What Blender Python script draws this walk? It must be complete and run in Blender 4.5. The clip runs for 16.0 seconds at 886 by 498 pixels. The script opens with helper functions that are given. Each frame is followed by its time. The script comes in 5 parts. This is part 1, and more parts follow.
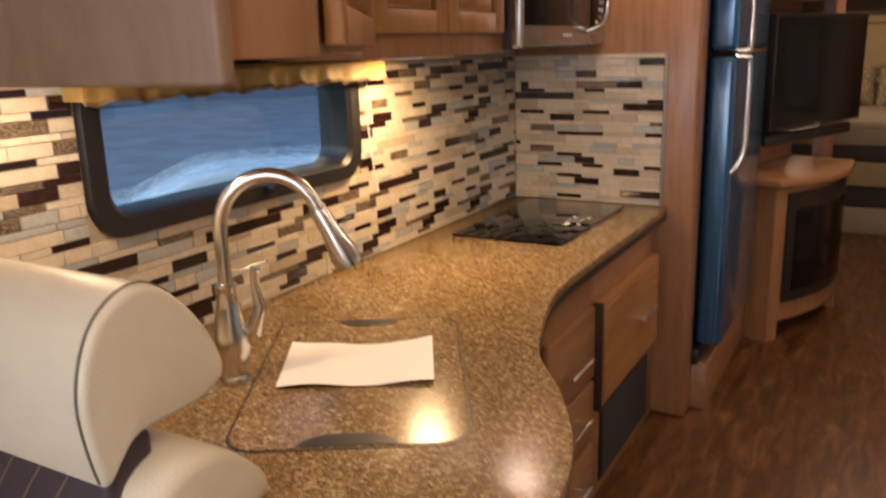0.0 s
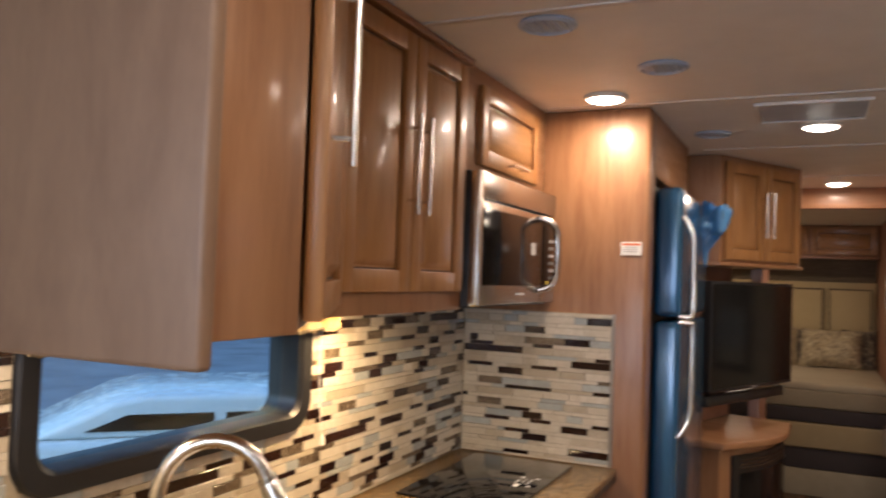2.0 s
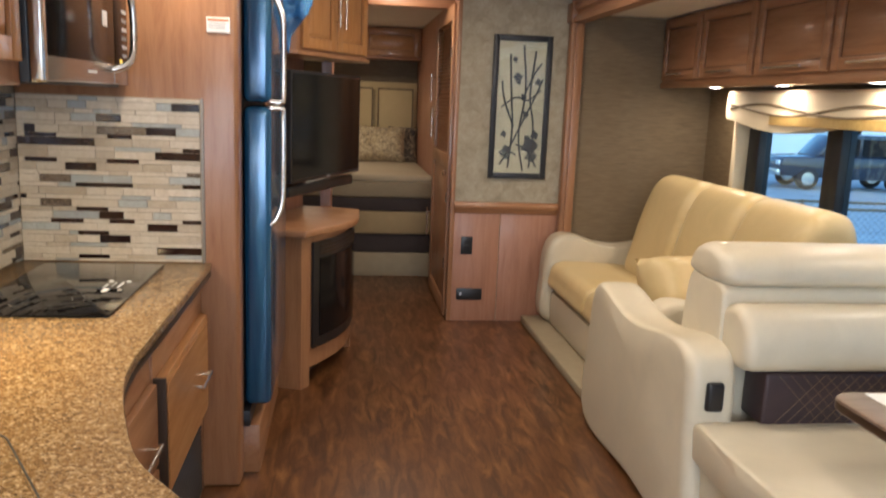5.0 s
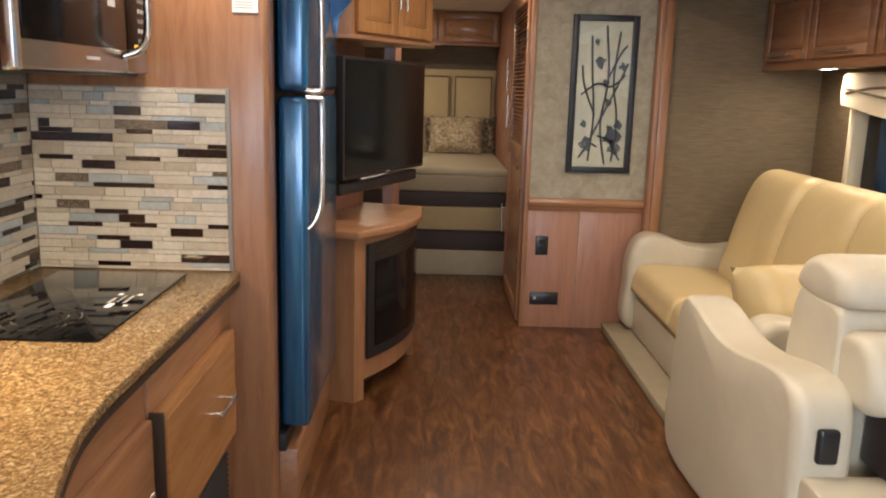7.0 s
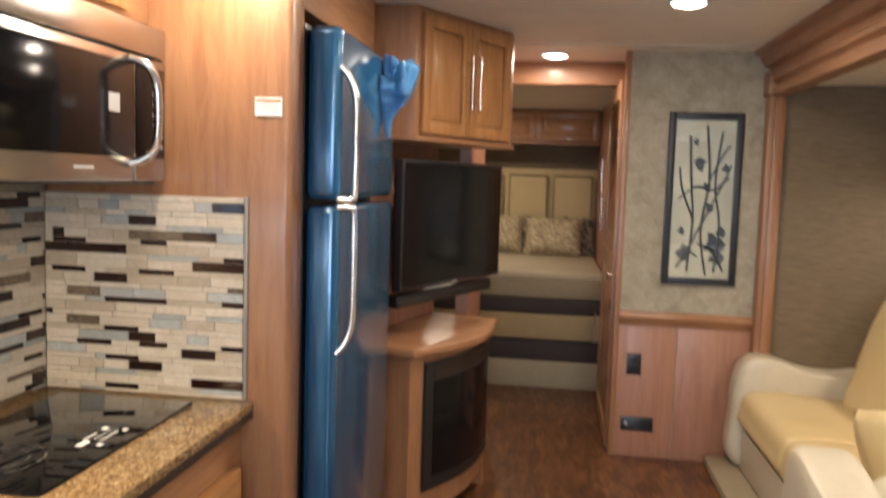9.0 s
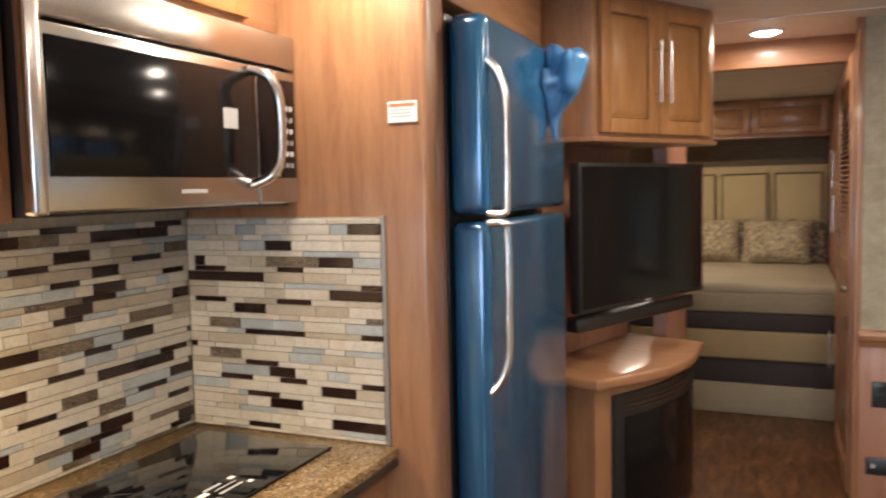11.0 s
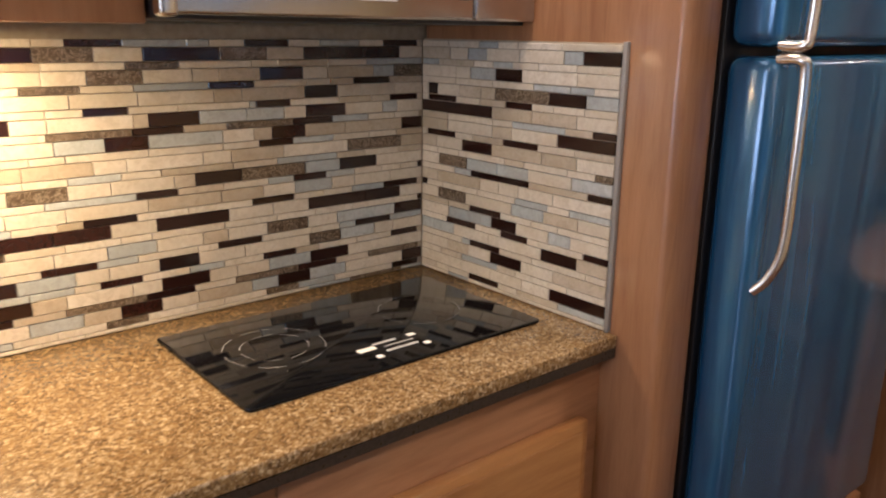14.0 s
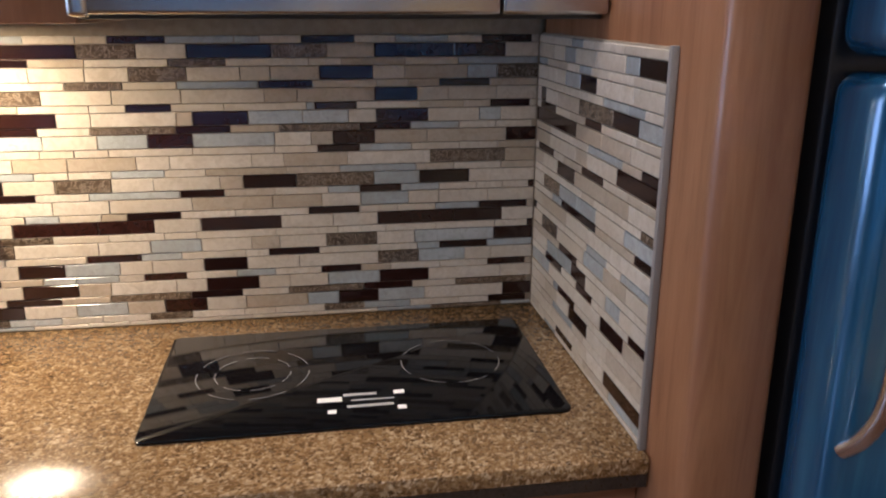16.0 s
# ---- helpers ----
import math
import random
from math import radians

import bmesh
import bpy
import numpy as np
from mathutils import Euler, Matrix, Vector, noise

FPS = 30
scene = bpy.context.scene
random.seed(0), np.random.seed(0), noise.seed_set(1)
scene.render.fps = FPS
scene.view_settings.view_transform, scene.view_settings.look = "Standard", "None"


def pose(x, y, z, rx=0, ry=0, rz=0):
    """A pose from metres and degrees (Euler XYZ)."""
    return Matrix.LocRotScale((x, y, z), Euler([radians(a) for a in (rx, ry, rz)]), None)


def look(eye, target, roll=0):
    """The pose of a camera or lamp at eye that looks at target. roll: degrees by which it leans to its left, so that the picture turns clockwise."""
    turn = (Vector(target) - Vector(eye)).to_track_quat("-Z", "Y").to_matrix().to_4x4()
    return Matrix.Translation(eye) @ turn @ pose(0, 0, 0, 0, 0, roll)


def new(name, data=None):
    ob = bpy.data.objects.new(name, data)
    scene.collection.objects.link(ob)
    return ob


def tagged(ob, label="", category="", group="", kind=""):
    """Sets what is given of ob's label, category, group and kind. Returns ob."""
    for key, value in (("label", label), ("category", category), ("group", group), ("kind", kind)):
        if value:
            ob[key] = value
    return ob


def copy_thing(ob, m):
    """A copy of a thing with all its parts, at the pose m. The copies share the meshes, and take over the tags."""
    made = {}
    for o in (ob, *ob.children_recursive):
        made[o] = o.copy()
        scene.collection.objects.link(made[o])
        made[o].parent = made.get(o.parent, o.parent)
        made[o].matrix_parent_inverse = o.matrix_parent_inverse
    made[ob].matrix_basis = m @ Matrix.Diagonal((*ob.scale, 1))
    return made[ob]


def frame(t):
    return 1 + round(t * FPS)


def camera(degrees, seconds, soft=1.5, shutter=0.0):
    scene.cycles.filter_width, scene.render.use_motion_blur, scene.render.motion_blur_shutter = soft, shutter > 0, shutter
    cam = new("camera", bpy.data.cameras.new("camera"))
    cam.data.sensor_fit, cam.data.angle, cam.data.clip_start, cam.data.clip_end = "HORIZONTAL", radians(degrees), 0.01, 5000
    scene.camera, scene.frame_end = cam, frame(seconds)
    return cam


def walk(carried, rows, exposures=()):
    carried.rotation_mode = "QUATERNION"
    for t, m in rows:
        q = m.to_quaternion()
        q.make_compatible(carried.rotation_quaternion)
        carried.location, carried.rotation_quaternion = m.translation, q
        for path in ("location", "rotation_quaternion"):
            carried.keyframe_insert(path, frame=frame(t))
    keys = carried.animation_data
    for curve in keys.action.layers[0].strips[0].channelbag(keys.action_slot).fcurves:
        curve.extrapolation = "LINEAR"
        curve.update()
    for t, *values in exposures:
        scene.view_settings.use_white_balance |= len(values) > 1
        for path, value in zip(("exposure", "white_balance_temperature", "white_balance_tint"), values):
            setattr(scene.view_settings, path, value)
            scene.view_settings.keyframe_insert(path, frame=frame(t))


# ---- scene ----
cam = camera(58.2, 16.0, 2.0, 0.5)
PATH = [
    (0, (1.374, -3.031, 1.496), (0.413, -1.349, 0.999), -1.7),
    (0.5, (1.33, -3.036, 1.521), (0.301, -1.356, 1.173), -0.4),
    (1, (1.313, -3.024, 1.543), (0.267, -1.33, 1.353), 0.7),
    (1.5, (1.301, -3.018, 1.562), (0.285, -1.296, 1.54), 1.5),
    (2, (1.296, -3.015, 1.569), (0.453, -1.203, 1.637), 2.0),
    (2.5, (1.284, -2.996, 1.564), (0.713, -1.08, 1.608), 3.4),
    (3, (1.239, -2.968, 1.557), (0.952, -0.989, 1.539), 3.9),
    (3.5, (1.196, -2.946, 1.553), (1.215, -0.947, 1.481), 3.2),
    (4, (1.152, -2.946, 1.531), (1.357, -0.959, 1.423), 1.9),
    (4.5, (1.117, -2.938, 1.496), (1.342, -0.966, 1.253), 2.2),
    (5, (1.107, -2.877, 1.472), (1.358, -0.927, 1.107), 2.3),
    (5.2, (1.11, -2.837, 1.461), (1.347, -0.892, 1.063), 2.3),
    (7.3, (1.285, -2.444, 1.471), (1.306, -0.484, 1.074), 1.6),
    (7.5, (1.298, -2.403, 1.488), (1.323, -0.442, 1.093), 1.6),
    (8, (1.294, -2.267, 1.486), (1.346, -0.302, 1.116), 1.3),
    (8.5, (1.343, -2.188, 1.483), (1.278, -0.217, 1.148), 1.0),
    (9, (1.465, -2.122, 1.514), (1.191, -0.149, 1.339), 1.8),
    (9.2, (1.516, -2.103, 1.519), (1.166, -0.137, 1.411), 1.8),
    (11.3, (1.527, -1.654, 1.507), (0.572, 0.093, 1.32), -1.2),
    (11.5, (1.576, -1.596, 1.501), (0.478, 0.061, 1.281), -0.5),
    (12, (1.626, -1.507, 1.467), (0.317, -0.053, 1.052), 1.5),
    (12.5, (1.641, -1.45, 1.472), (0.247, -0.113, 0.954), -0.0),
    (13, (1.638, -1.428, 1.479), (0.207, -0.135, 0.952), 0.1),
    (13.5, (1.625, -1.388, 1.469), (0.172, -0.116, 0.947), 0.4),
    (14, (1.574, -1.249, 1.463), (0.096, -0.01, 0.934), 0.7),
    (14.5, (1.546, -1.068, 1.478), (-0.039, 0.035, 0.955), 0.2),
    (15, (1.618, -0.848, 1.487), (-0.158, -0.079, 0.981), 0.2),
    (15.5, (1.668, -0.633, 1.5), (-0.19, -0.131, 0.959), 0.6),
    (16, (1.593, -0.46, 1.494), (-0.296, -0.154, 0.91), 0.1),
]
EXPOSURES = [(0, 0.5, 6900, 26), (0.5, 0.45, 6250, 20), (1.0, 0.5, 6500, 26), (2.5, 0.7, 6000, 15), (4, 1.0, 5750, 12), (4.5, 1.05, 5750, 12), (5, 1.2, 5800, 12), (7.5, 1.3, 5800, 12), (8, 1.35, 5800, 12), (8.5, 1.5, 5800, 12), (9.2, 1.4, 5800, 12), (11.5, 1.35, 5750, 12), (12.5, 1.1, 5850, 18), (14.5, 0.95, 5600, 19), (16, 0.6, 5000, 20)]
walk(cam, [(t, look(eye, target, roll)) for t, eye, target, roll in PATH], EXPOSURES)

# ---- world, sun, exposure ----
world = bpy.data.worlds.new("world")
scene.world = world
world.use_nodes = True
wn, wl = world.node_tree.nodes, world.node_tree.links
sky = wn.new("ShaderNodeTexSky")
sky.sky_type = "NISHITA"
sky.sun_disc = False
sky.sun_elevation = radians(32)
sky.sun_rotation = radians(200)
sky.air_density, sky.dust_density, sky.ozone_density = 1.6, 2.0, 4.0
wn["Background"].inputs["Strength"].default_value = 0.15
wl.new(sky.outputs[0], wn["Background"].inputs["Color"])
sun = new("sun", bpy.data.lights.new("sun", "SUN"))
sun.data.energy, sun.data.angle, sun.data.color = 1.0, radians(15), (0.8, 0.9, 1.0)
sun.matrix_world = look((0, 0, 0), (0.3, 0.9, -0.6))

# area lamps stand in for skylight at the windscreen and an assumed driver's window
for eye, aim, sx, sy, watts in (((1.3, -5.48, 1.38), (1.3, 0, 1.2), 2.3, 1.2, 30.0), ((0.02, -4.3, 1.35), (2.0, -4.3, 1.2), 1.35, 1.05, 9.0)):
    day = new("daylight", bpy.data.lights.new("daylight", "AREA"))
    day.data.shape, day.data.size, day.data.size_y, day.data.energy, day.data.color = "RECTANGLE", sx, sy, watts, (0.72, 0.86, 1.0)
    day.matrix_world = look(eye, aim)

CEIL = 2.235
PUCK = 4.2
W = {}
WARM = (1.0, 0.80, 0.56)


# ---- materials ----
def mat(name, base=(0.5, 0.5, 0.5), rough=0.5, metal=0.0, emit=None, strength=0.0, coat=0.0, trans=0.0):
    m = bpy.data.materials.new(name)
    m.use_nodes = True
    b = m.node_tree.nodes["Principled BSDF"]
    b.inputs["Base Color"].default_value = (*base, 1)
    b.inputs["Roughness"].default_value = rough
    b.inputs["Metallic"].default_value = metal
    b.inputs["Coat Weight"].default_value = coat
    b.inputs["Coat Roughness"].default_value = 0.12
    b.inputs["Transmission Weight"].default_value = trans
    if emit:
        b.inputs["Emission Color"].default_value = (*emit, 1)
        b.inputs["Emission Strength"].default_value = strength
    return m


class Nodes:
    """Small wrapper that wires nodes of one material."""

    def __init__(self, m):
        self.t = m.node_tree
        self.b = self.t.nodes["Principled BSDF"]

    def node(self, kind, links=(), **values):
        n = self.t.nodes.new(kind)
        for k, v in values.items():
            n.inputs[k.replace("_", " ")].default_value = v
        for k, v in links:
            self.t.links.new(v, n.inputs[k])
        return n

    def coords(self, scale=(1, 1, 1), which="Object"):
        c = self.t.nodes.new("ShaderNodeTexCoord")
        return self.node("ShaderNodeMapping", [("Vector", c.outputs[which])], Scale=scale).outputs[0]

    def noise(self, vec, scale, detail=4, rough=0.55, distort=0.0):
        return self.node("ShaderNodeTexNoise", [("Vector", vec)], Scale=scale, Detail=detail, Roughness=rough, Distortion=distort).outputs["Fac"]

    def ramp(self, fac, stops):
        n = self.t.nodes.new("ShaderNodeValToRGB")
        r = n.color_ramp
        while len(r.elements) < len(stops):
            r.elements.new(0.5)
        for e, (p, c) in zip(r.elements, stops):
            e.position, e.color = p, (*c, 1)
        self.t.links.new(fac, n.inputs[0])
        return n.outputs[0]

    def mix(self, fac, a, b, mode="MIX"):
        n = self.t.nodes.new("ShaderNodeMix")
        n.data_type, n.blend_type = "RGBA", mode
        for i, v in ((0, fac), (6, a), (7, b)):
            if isinstance(v, (int, float)):
                n.inputs[i].default_value = v
            elif isinstance(v, tuple):
                n.inputs[i].default_value = (*v, 1)
            else:
                self.t.links.new(v, n.inputs[i])
        return n.outputs[2]

    def base(self, socket):
        self.t.links.new(socket, self.b.inputs["Base Color"])

    def rough(self, socket):
        self.t.links.new(socket, self.b.inputs["Roughness"])

    def bump(self, height, strength=0.2, dist=0.002):
        n = self.node("ShaderNodeBump", [("Height", height)], Strength=strength, Distance=dist)
        self.t.links.new(n.outputs[0], self.b.inputs["Normal"])


def wood_mat(name, dark, mid, light, axis="z", rough=0.38, coat=0.25, stretch=10.0):
    m = mat(name, mid, rough, coat=coat)
    n = Nodes(m)
    s = {"x": (1, stretch, stretch), "y": (stretch, 1, stretch), "z": (stretch, stretch, 1)}[axis]
    v = n.coords(s)
    grain = n.noise(v, 3.0, 8, 0.62, 0.6)
    fine = n.noise(v, 22.0, 5, 0.6)
    blotch = n.noise(n.coords((1, 1, 1)), 3.5, 3)
    c = n.ramp(grain, [(0.25, dark), (0.5, mid), (0.78, light)])
    c = n.mix(n.ramp(fine, [(0.42, (0, 0, 0)), (0.75, (0.32, 0.32, 0.32))]), c, dark)
    c = n.mix(n.ramp(blotch, [(0.4, (0, 0, 0)), (0.8, (0.5, 0.5, 0.5))]), c, mid)
    n.base(c)
    n.rough(n.ramp(grain, [(0.2, (rough + 0.1,) * 3), (0.8, (rough - 0.06,) * 3)]))
    n.bump(fine, 0.12, 0.001)
    return m


WOOD = wood_mat("cherry_wood", (0.20, 0.085, 0.036), (0.31, 0.15, 0.068), (0.38, 0.195, 0.095))
WOOD_H = wood_mat("cherry_wood_crossgrain", (0.20, 0.085, 0.036), (0.31, 0.15, 0.068), (0.38, 0.195, 0.095), "y")
WOOD_X = wood_mat("cherry_wood_panel", (0.21, 0.09, 0.04), (0.32, 0.155, 0.07), (0.40, 0.20, 0.095), "x")
WOOD_DOOR = wood_mat("golden_maple_door", (0.25, 0.105, 0.032), (0.37, 0.175, 0.058), (0.45, 0.235, 0.088))
WOOD_DOOR_H = wood_mat("golden_maple_drawer", (0.25, 0.105, 0.032), (0.37, 0.175, 0.058), (0.45, 0.235, 0.088), "y")
GLAZE = mat("dark_glaze", (0.07, 0.030, 0.012), 0.5)
# cabinet wood greyed to tan, putting the cool window light into its colour
WOOD_DAYLIT = wood_mat("daylit_end_wood", (0.145, 0.080, 0.046), (0.205, 0.121, 0.072), (0.255, 0.158, 0.098), rough=0.5, coat=0.05, stretch=3.5)
WAINSCOT = wood_mat("wainscot_wood", (0.26, 0.115, 0.065), (0.36, 0.175, 0.105), (0.42, 0.22, 0.14), rough=0.45, coat=0.1)
DARKWOOD = mat("dark_gap", (0.035, 0.018, 0.01), 0.6)


def floor_mat():
    m = mat("wood_floor", (0.2, 0.08, 0.03), 0.3, coat=0.15)
    n = Nodes(m)
    v = n.coords((5, 1, 1))
    streak = n.noise(v, 4.2, 9, 0.66, 0.7)
    blotch = n.noise(n.coords((3.0, 1, 1)), 2.2, 5, 0.62)
    fine = n.noise(n.coords((60, 6, 1)), 6.0, 3)
    c = n.ramp(streak, [(0.32, (0.024, 0.009, 0.003)), (0.45, (0.070, 0.026, 0.008)), (0.55, (0.130, 0.054, 0.017)), (0.70, (0.24, 0.115, 0.042))])
    c = n.mix(n.ramp(blotch, [(0.35, (0.65, 0.65, 0.65)), (0.62, (0, 0, 0))]), c, (0.085, 0.03, 0.010))
    c = n.mix(n.ramp(fine, [(0.5, (0, 0, 0)), (0.8, (0.35, 0.35, 0.35))]), c, (0.05, 0.018, 0.007))
    n.base(c)
    n.rough(n.ramp(streak, [(0.2, (0.42,) * 3), (0.8, (0.26,) * 3)]))
    n.bump(streak, 0.12, 0.001)
    return m


def granite_mat():
    m = mat("granite", (0.3, 0.2, 0.1), 0.2)
    m.node_tree.nodes["Principled BSDF"].inputs["Specular IOR Level"].default_value = 0.35
    n = Nodes(m)
    v = n.coords((1, 1, 1))
    w = n.mix(0.02, v, n.node("ShaderNodeTexNoise", [("Vector", v)], Scale=60.0).outputs["Color"])
    vo = n.node("ShaderNodeTexVoronoi", [("Vector", w)], Scale=185.0).outputs["Color"]
    vf = n.node("ShaderNodeTexVoronoi", [("Vector", w)], Scale=420.0).outputs["Color"]
    sep = n.node("ShaderNodeSeparateColor", [("Color", vo)]).outputs[0]
    sep2 = n.node("ShaderNodeSeparateColor", [("Color", vf)]).outputs[1]
    c = n.ramp(sep, [(0.0, (0.035, 0.019, 0.008)), (0.22, (0.135, 0.076, 0.028)), (0.5, (0.225, 0.137, 0.053)), (0.75, (0.31, 0.20, 0.088)), (1.0, (0.62, 0.48, 0.29))])
    c2 = n.ramp(sep2, [(0.0, (0.04, 0.022, 0.010)), (0.35, (0.18, 0.107, 0.041)), (0.8, (0.28, 0.175, 0.072)), (1.0, (0.70, 0.57, 0.38))])
    c = n.mix(0.42, c, c2)
    big = n.noise(v, 9.0, 3)
    c = n.mix(n.ramp(big, [(0.4, (0, 0, 0)), (0.7, (0.28, 0.28, 0.28))]), c, (0.19, 0.115, 0.045))
    n.base(c)
    n.bump(sep2, 0.03, 0.0005)
    return m


def cloth_mat(name, base, alt, scale=60.0, rough=0.85):
    m = mat(name, base, rough)
    n = Nodes(m)
    v = n.coords()
    f = n.noise(v, scale, 5, 0.65)
    g = n.noise(v, scale * 0.12, 4, 0.6)
    n.base(n.mix(n.ramp(g, [(0.35, (0, 0, 0)), (0.7, (0.8, 0.8, 0.8))]), n.mix(f, base, alt), alt))
    n.bump(f, 0.3, 0.002)
    return m


def leather_mat(name, base, alt, rough=0.36):
    m = mat(name, base, rough)
    n = Nodes(m)
    v = n.coords()
    cells = n.node("ShaderNodeTexVoronoi", [("Vector", v)], Scale=260.0).outputs["Distance"]
    fold = n.noise(v, 7.0, 4, 0.6, 0.8)
    n.base(n.mix(n.ramp(fold, [(0.35, (0, 0, 0)), (0.75, (0.8, 0.8, 0.8))]), base, alt))
    n.rough(n.ramp(fold, [(0.3, (rough + 0.08,) * 3), (0.7, (rough - 0.05,) * 3)]))
    tot = n.node("ShaderNodeMath", [(0, cells), (1, fold)])
    tot.operation = "ADD"
    n.bump(tot.outputs[0], 0.14, 0.004)
    return m


def wallpaper_mat(name, a, b, c, stretch=(1, 1, 1), scale=16.0):
    m = mat(name, a, 0.7)
    n = Nodes(m)
    v = n.coords(stretch)
    f = n.noise(v, scale, 6, 0.62, 0.5)
    g = n.noise(v, scale * 4.5, 4, 0.6)
    col = n.ramp(f, [(0.3, a), (0.5, b), (0.7, c)])
    n.base(n.mix(n.ramp(g, [(0.4, (0, 0, 0)), (0.75, (0.5, 0.5, 0.5))]), col, a))
    n.bump(g, 0.15, 0.001)
    return m


def tile_mat(name, a, b, rough=0.3, vein=None, coat=0.0):
    m = mat(name, a, rough, coat=coat)
    n = Nodes(m)
    rnd = n.t.nodes.new("ShaderNodeObjectInfo").outputs["Random"]
    isl = n.t.nodes.new("ShaderNodeNewGeometry").outputs["Random Per Island"]
    tot = n.node("ShaderNodeMath", [(0, rnd), (1, isl)])
    tot.operation = "ADD"
    fr = n.node("ShaderNodeMath", [(0, tot.outputs[0])])
    fr.operation = "FRACT"
    far = n.node("ShaderNodeVectorMath", [(0, rnd)])
    far.operation = "SCALE"
    far.inputs["Scale"].default_value = 23.0
    shift = n.node("ShaderNodeVectorMath", [(0, n.coords((1, 1, 1))), (1, far.outputs[0])])
    v = shift.outputs[0]
    f = n.noise(v, 60.0, 6, 0.68, 1.2)
    g = n.noise(v, 14.0, 3, 0.6, 0.6)
    c = n.mix(fr.outputs[0], a, b)
    c = n.mix(n.ramp(f, [(0.42, (0, 0, 0)), (0.68, (0.6, 0.6, 0.6))]), c, (a[0] * 0.72, a[1] * 0.68, a[2] * 0.62))
    c = n.mix(n.ramp(g, [(0.45, (0, 0, 0)), (0.7, (0.4, 0.4, 0.4))]), c, (a[0] * 0.85, a[1] * 0.78, a[2] * 0.68))
    if vein:
        k = n.noise(v, 38.0, 6, 0.7, 2.5)
        c = n.mix(n.ramp(k, [(0.47, (0, 0, 0)), (0.5, (0.9, 0.9, 0.9)), (0.53, (0, 0, 0))]), c, vein)
    n.base(c)
    n.bump(f, 0.06, 0.0006)
    return m


def metal_mat(name, base, rough, stretch=None):
    m = mat(name, base, rough, 1.0)
    n = Nodes(m)
    v = n.coords(stretch or (1, 1, 1))
    f = n.noise(v, 30.0, 4, 0.6)
    n.rough(n.ramp(f, [(0.3, (rough * 0.92,) * 3), (0.7, (rough * 1.12,) * 3)]))
    return m


def plain_mat(name, base, rough=0.5, vary=0.18, scale=8.0, coat=0.0):
    m = mat(name, base, rough, coat=coat)
    n = Nodes(m)
    v = n.coords()
    f = n.noise(v, scale, 5, 0.6)
    n.base(n.mix(n.ramp(f, [(0.3, (0, 0, 0)), (0.75, (1, 1, 1))]), base, tuple(max(0, x * (1 - vary)) for x in base)))
    n.rough(n.ramp(f, [(0.3, (max(0.02, rough - 0.05),) * 3), (0.7, (min(1, rough + 0.08),) * 3)]))
    n.bump(n.noise(v, scale * 14, 3), 0.05, 0.0008)
    return m


FLOOR = floor_mat()
GRANITE = granite_mat()
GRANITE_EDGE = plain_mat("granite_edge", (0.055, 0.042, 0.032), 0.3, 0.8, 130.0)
CREAM = leather_mat("cream_leather", (0.60, 0.47, 0.24), (0.52, 0.40, 0.19))
PALE = leather_mat("pale_leather", (0.58, 0.52, 0.39), (0.50, 0.45, 0.34))
QUILT = leather_mat("dark_quilted_leather", (0.035, 0.022, 0.026), (0.05, 0.03, 0.035), 0.4)
SEAM = mat("seam_thread", (0.12, 0.10, 0.07), 0.8)
PAPER_WALL = wallpaper_mat("mottled_wallpaper", (0.26, 0.225, 0.155), (0.36, 0.315, 0.225), (0.43, 0.385, 0.285))
PAPER_BROWN = wallpaper_mat("woven_brown_wallpaper", (0.115, 0.080, 0.042), (0.165, 0.118, 0.064), (0.215, 0.158, 0.09), (1, 1, 14), 9.0)
CEILING = plain_mat("ceiling_vinyl", (0.82, 0.79, 0.745), 0.55, 0.08, 5.0)
SEAMSTRIP = plain_mat("ceiling_strip", (0.70, 0.67, 0.62), 0.5, 0.05)
WHITE = plain_mat("white_plastic", (0.78, 0.76, 0.72), 0.4, 0.06)
VENTBLUE = plain_mat("skylight_cover", (0.42, 0.52, 0.66), 0.3, 0.1)
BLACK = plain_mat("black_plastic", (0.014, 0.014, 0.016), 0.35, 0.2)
BLACKGLASS = mat("black_glass", (0.005, 0.005, 0.006), 0.06)
BLACKGLASS.node_tree.nodes["Principled BSDF"].inputs["Specular IOR Level"].default_value = 0.32
SCREEN = mat("tv_screen", (0.006, 0.006, 0.007), 0.12)
SCREEN.node_tree.nodes["Principled BSDF"].inputs["Specular IOR Level"].default_value = 0.22
BURNER = mat("burner_print", (0.26, 0.26, 0.26), 0.25)
STEEL = metal_mat("brushed_steel", (0.52, 0.50, 0.47), 0.24, (1, 0.5, 40))
TRIMGREY = plain_mat("grey_edge_metal", (0.27, 0.255, 0.24), 0.45, 0.12)
CHROME = metal_mat("satin_nickel", (0.72, 0.69, 0.64), 0.22)
BRONZE = metal_mat("dark_bronze", (0.20, 0.15, 0.10), 0.4)
WINDOWRUB = plain_mat("window_rubber", (0.010, 0.010, 0.012), 0.42, 0.2)
GROUT = plain_mat("grout", (0.40, 0.345, 0.26), 0.85, 0.25, 60.0)
T_CREAM = tile_mat("tile_cream", (0.55, 0.50, 0.41), (0.67, 0.62, 0.53), 0.34)
T_GREY = tile_mat("tile_grey_glass", (0.36, 0.395, 0.405), (0.48, 0.51, 0.51), 0.16, coat=0.3)
T_DARK = tile_mat("tile_dark_glass", (0.015, 0.006, 0.005), (0.032, 0.011, 0.008), 0.12)
T_MARBLE = tile_mat("tile_brown_marble", (0.045, 0.031, 0.020), (0.13, 0.093, 0.058), 0.22, (0.40, 0.33, 0.25))
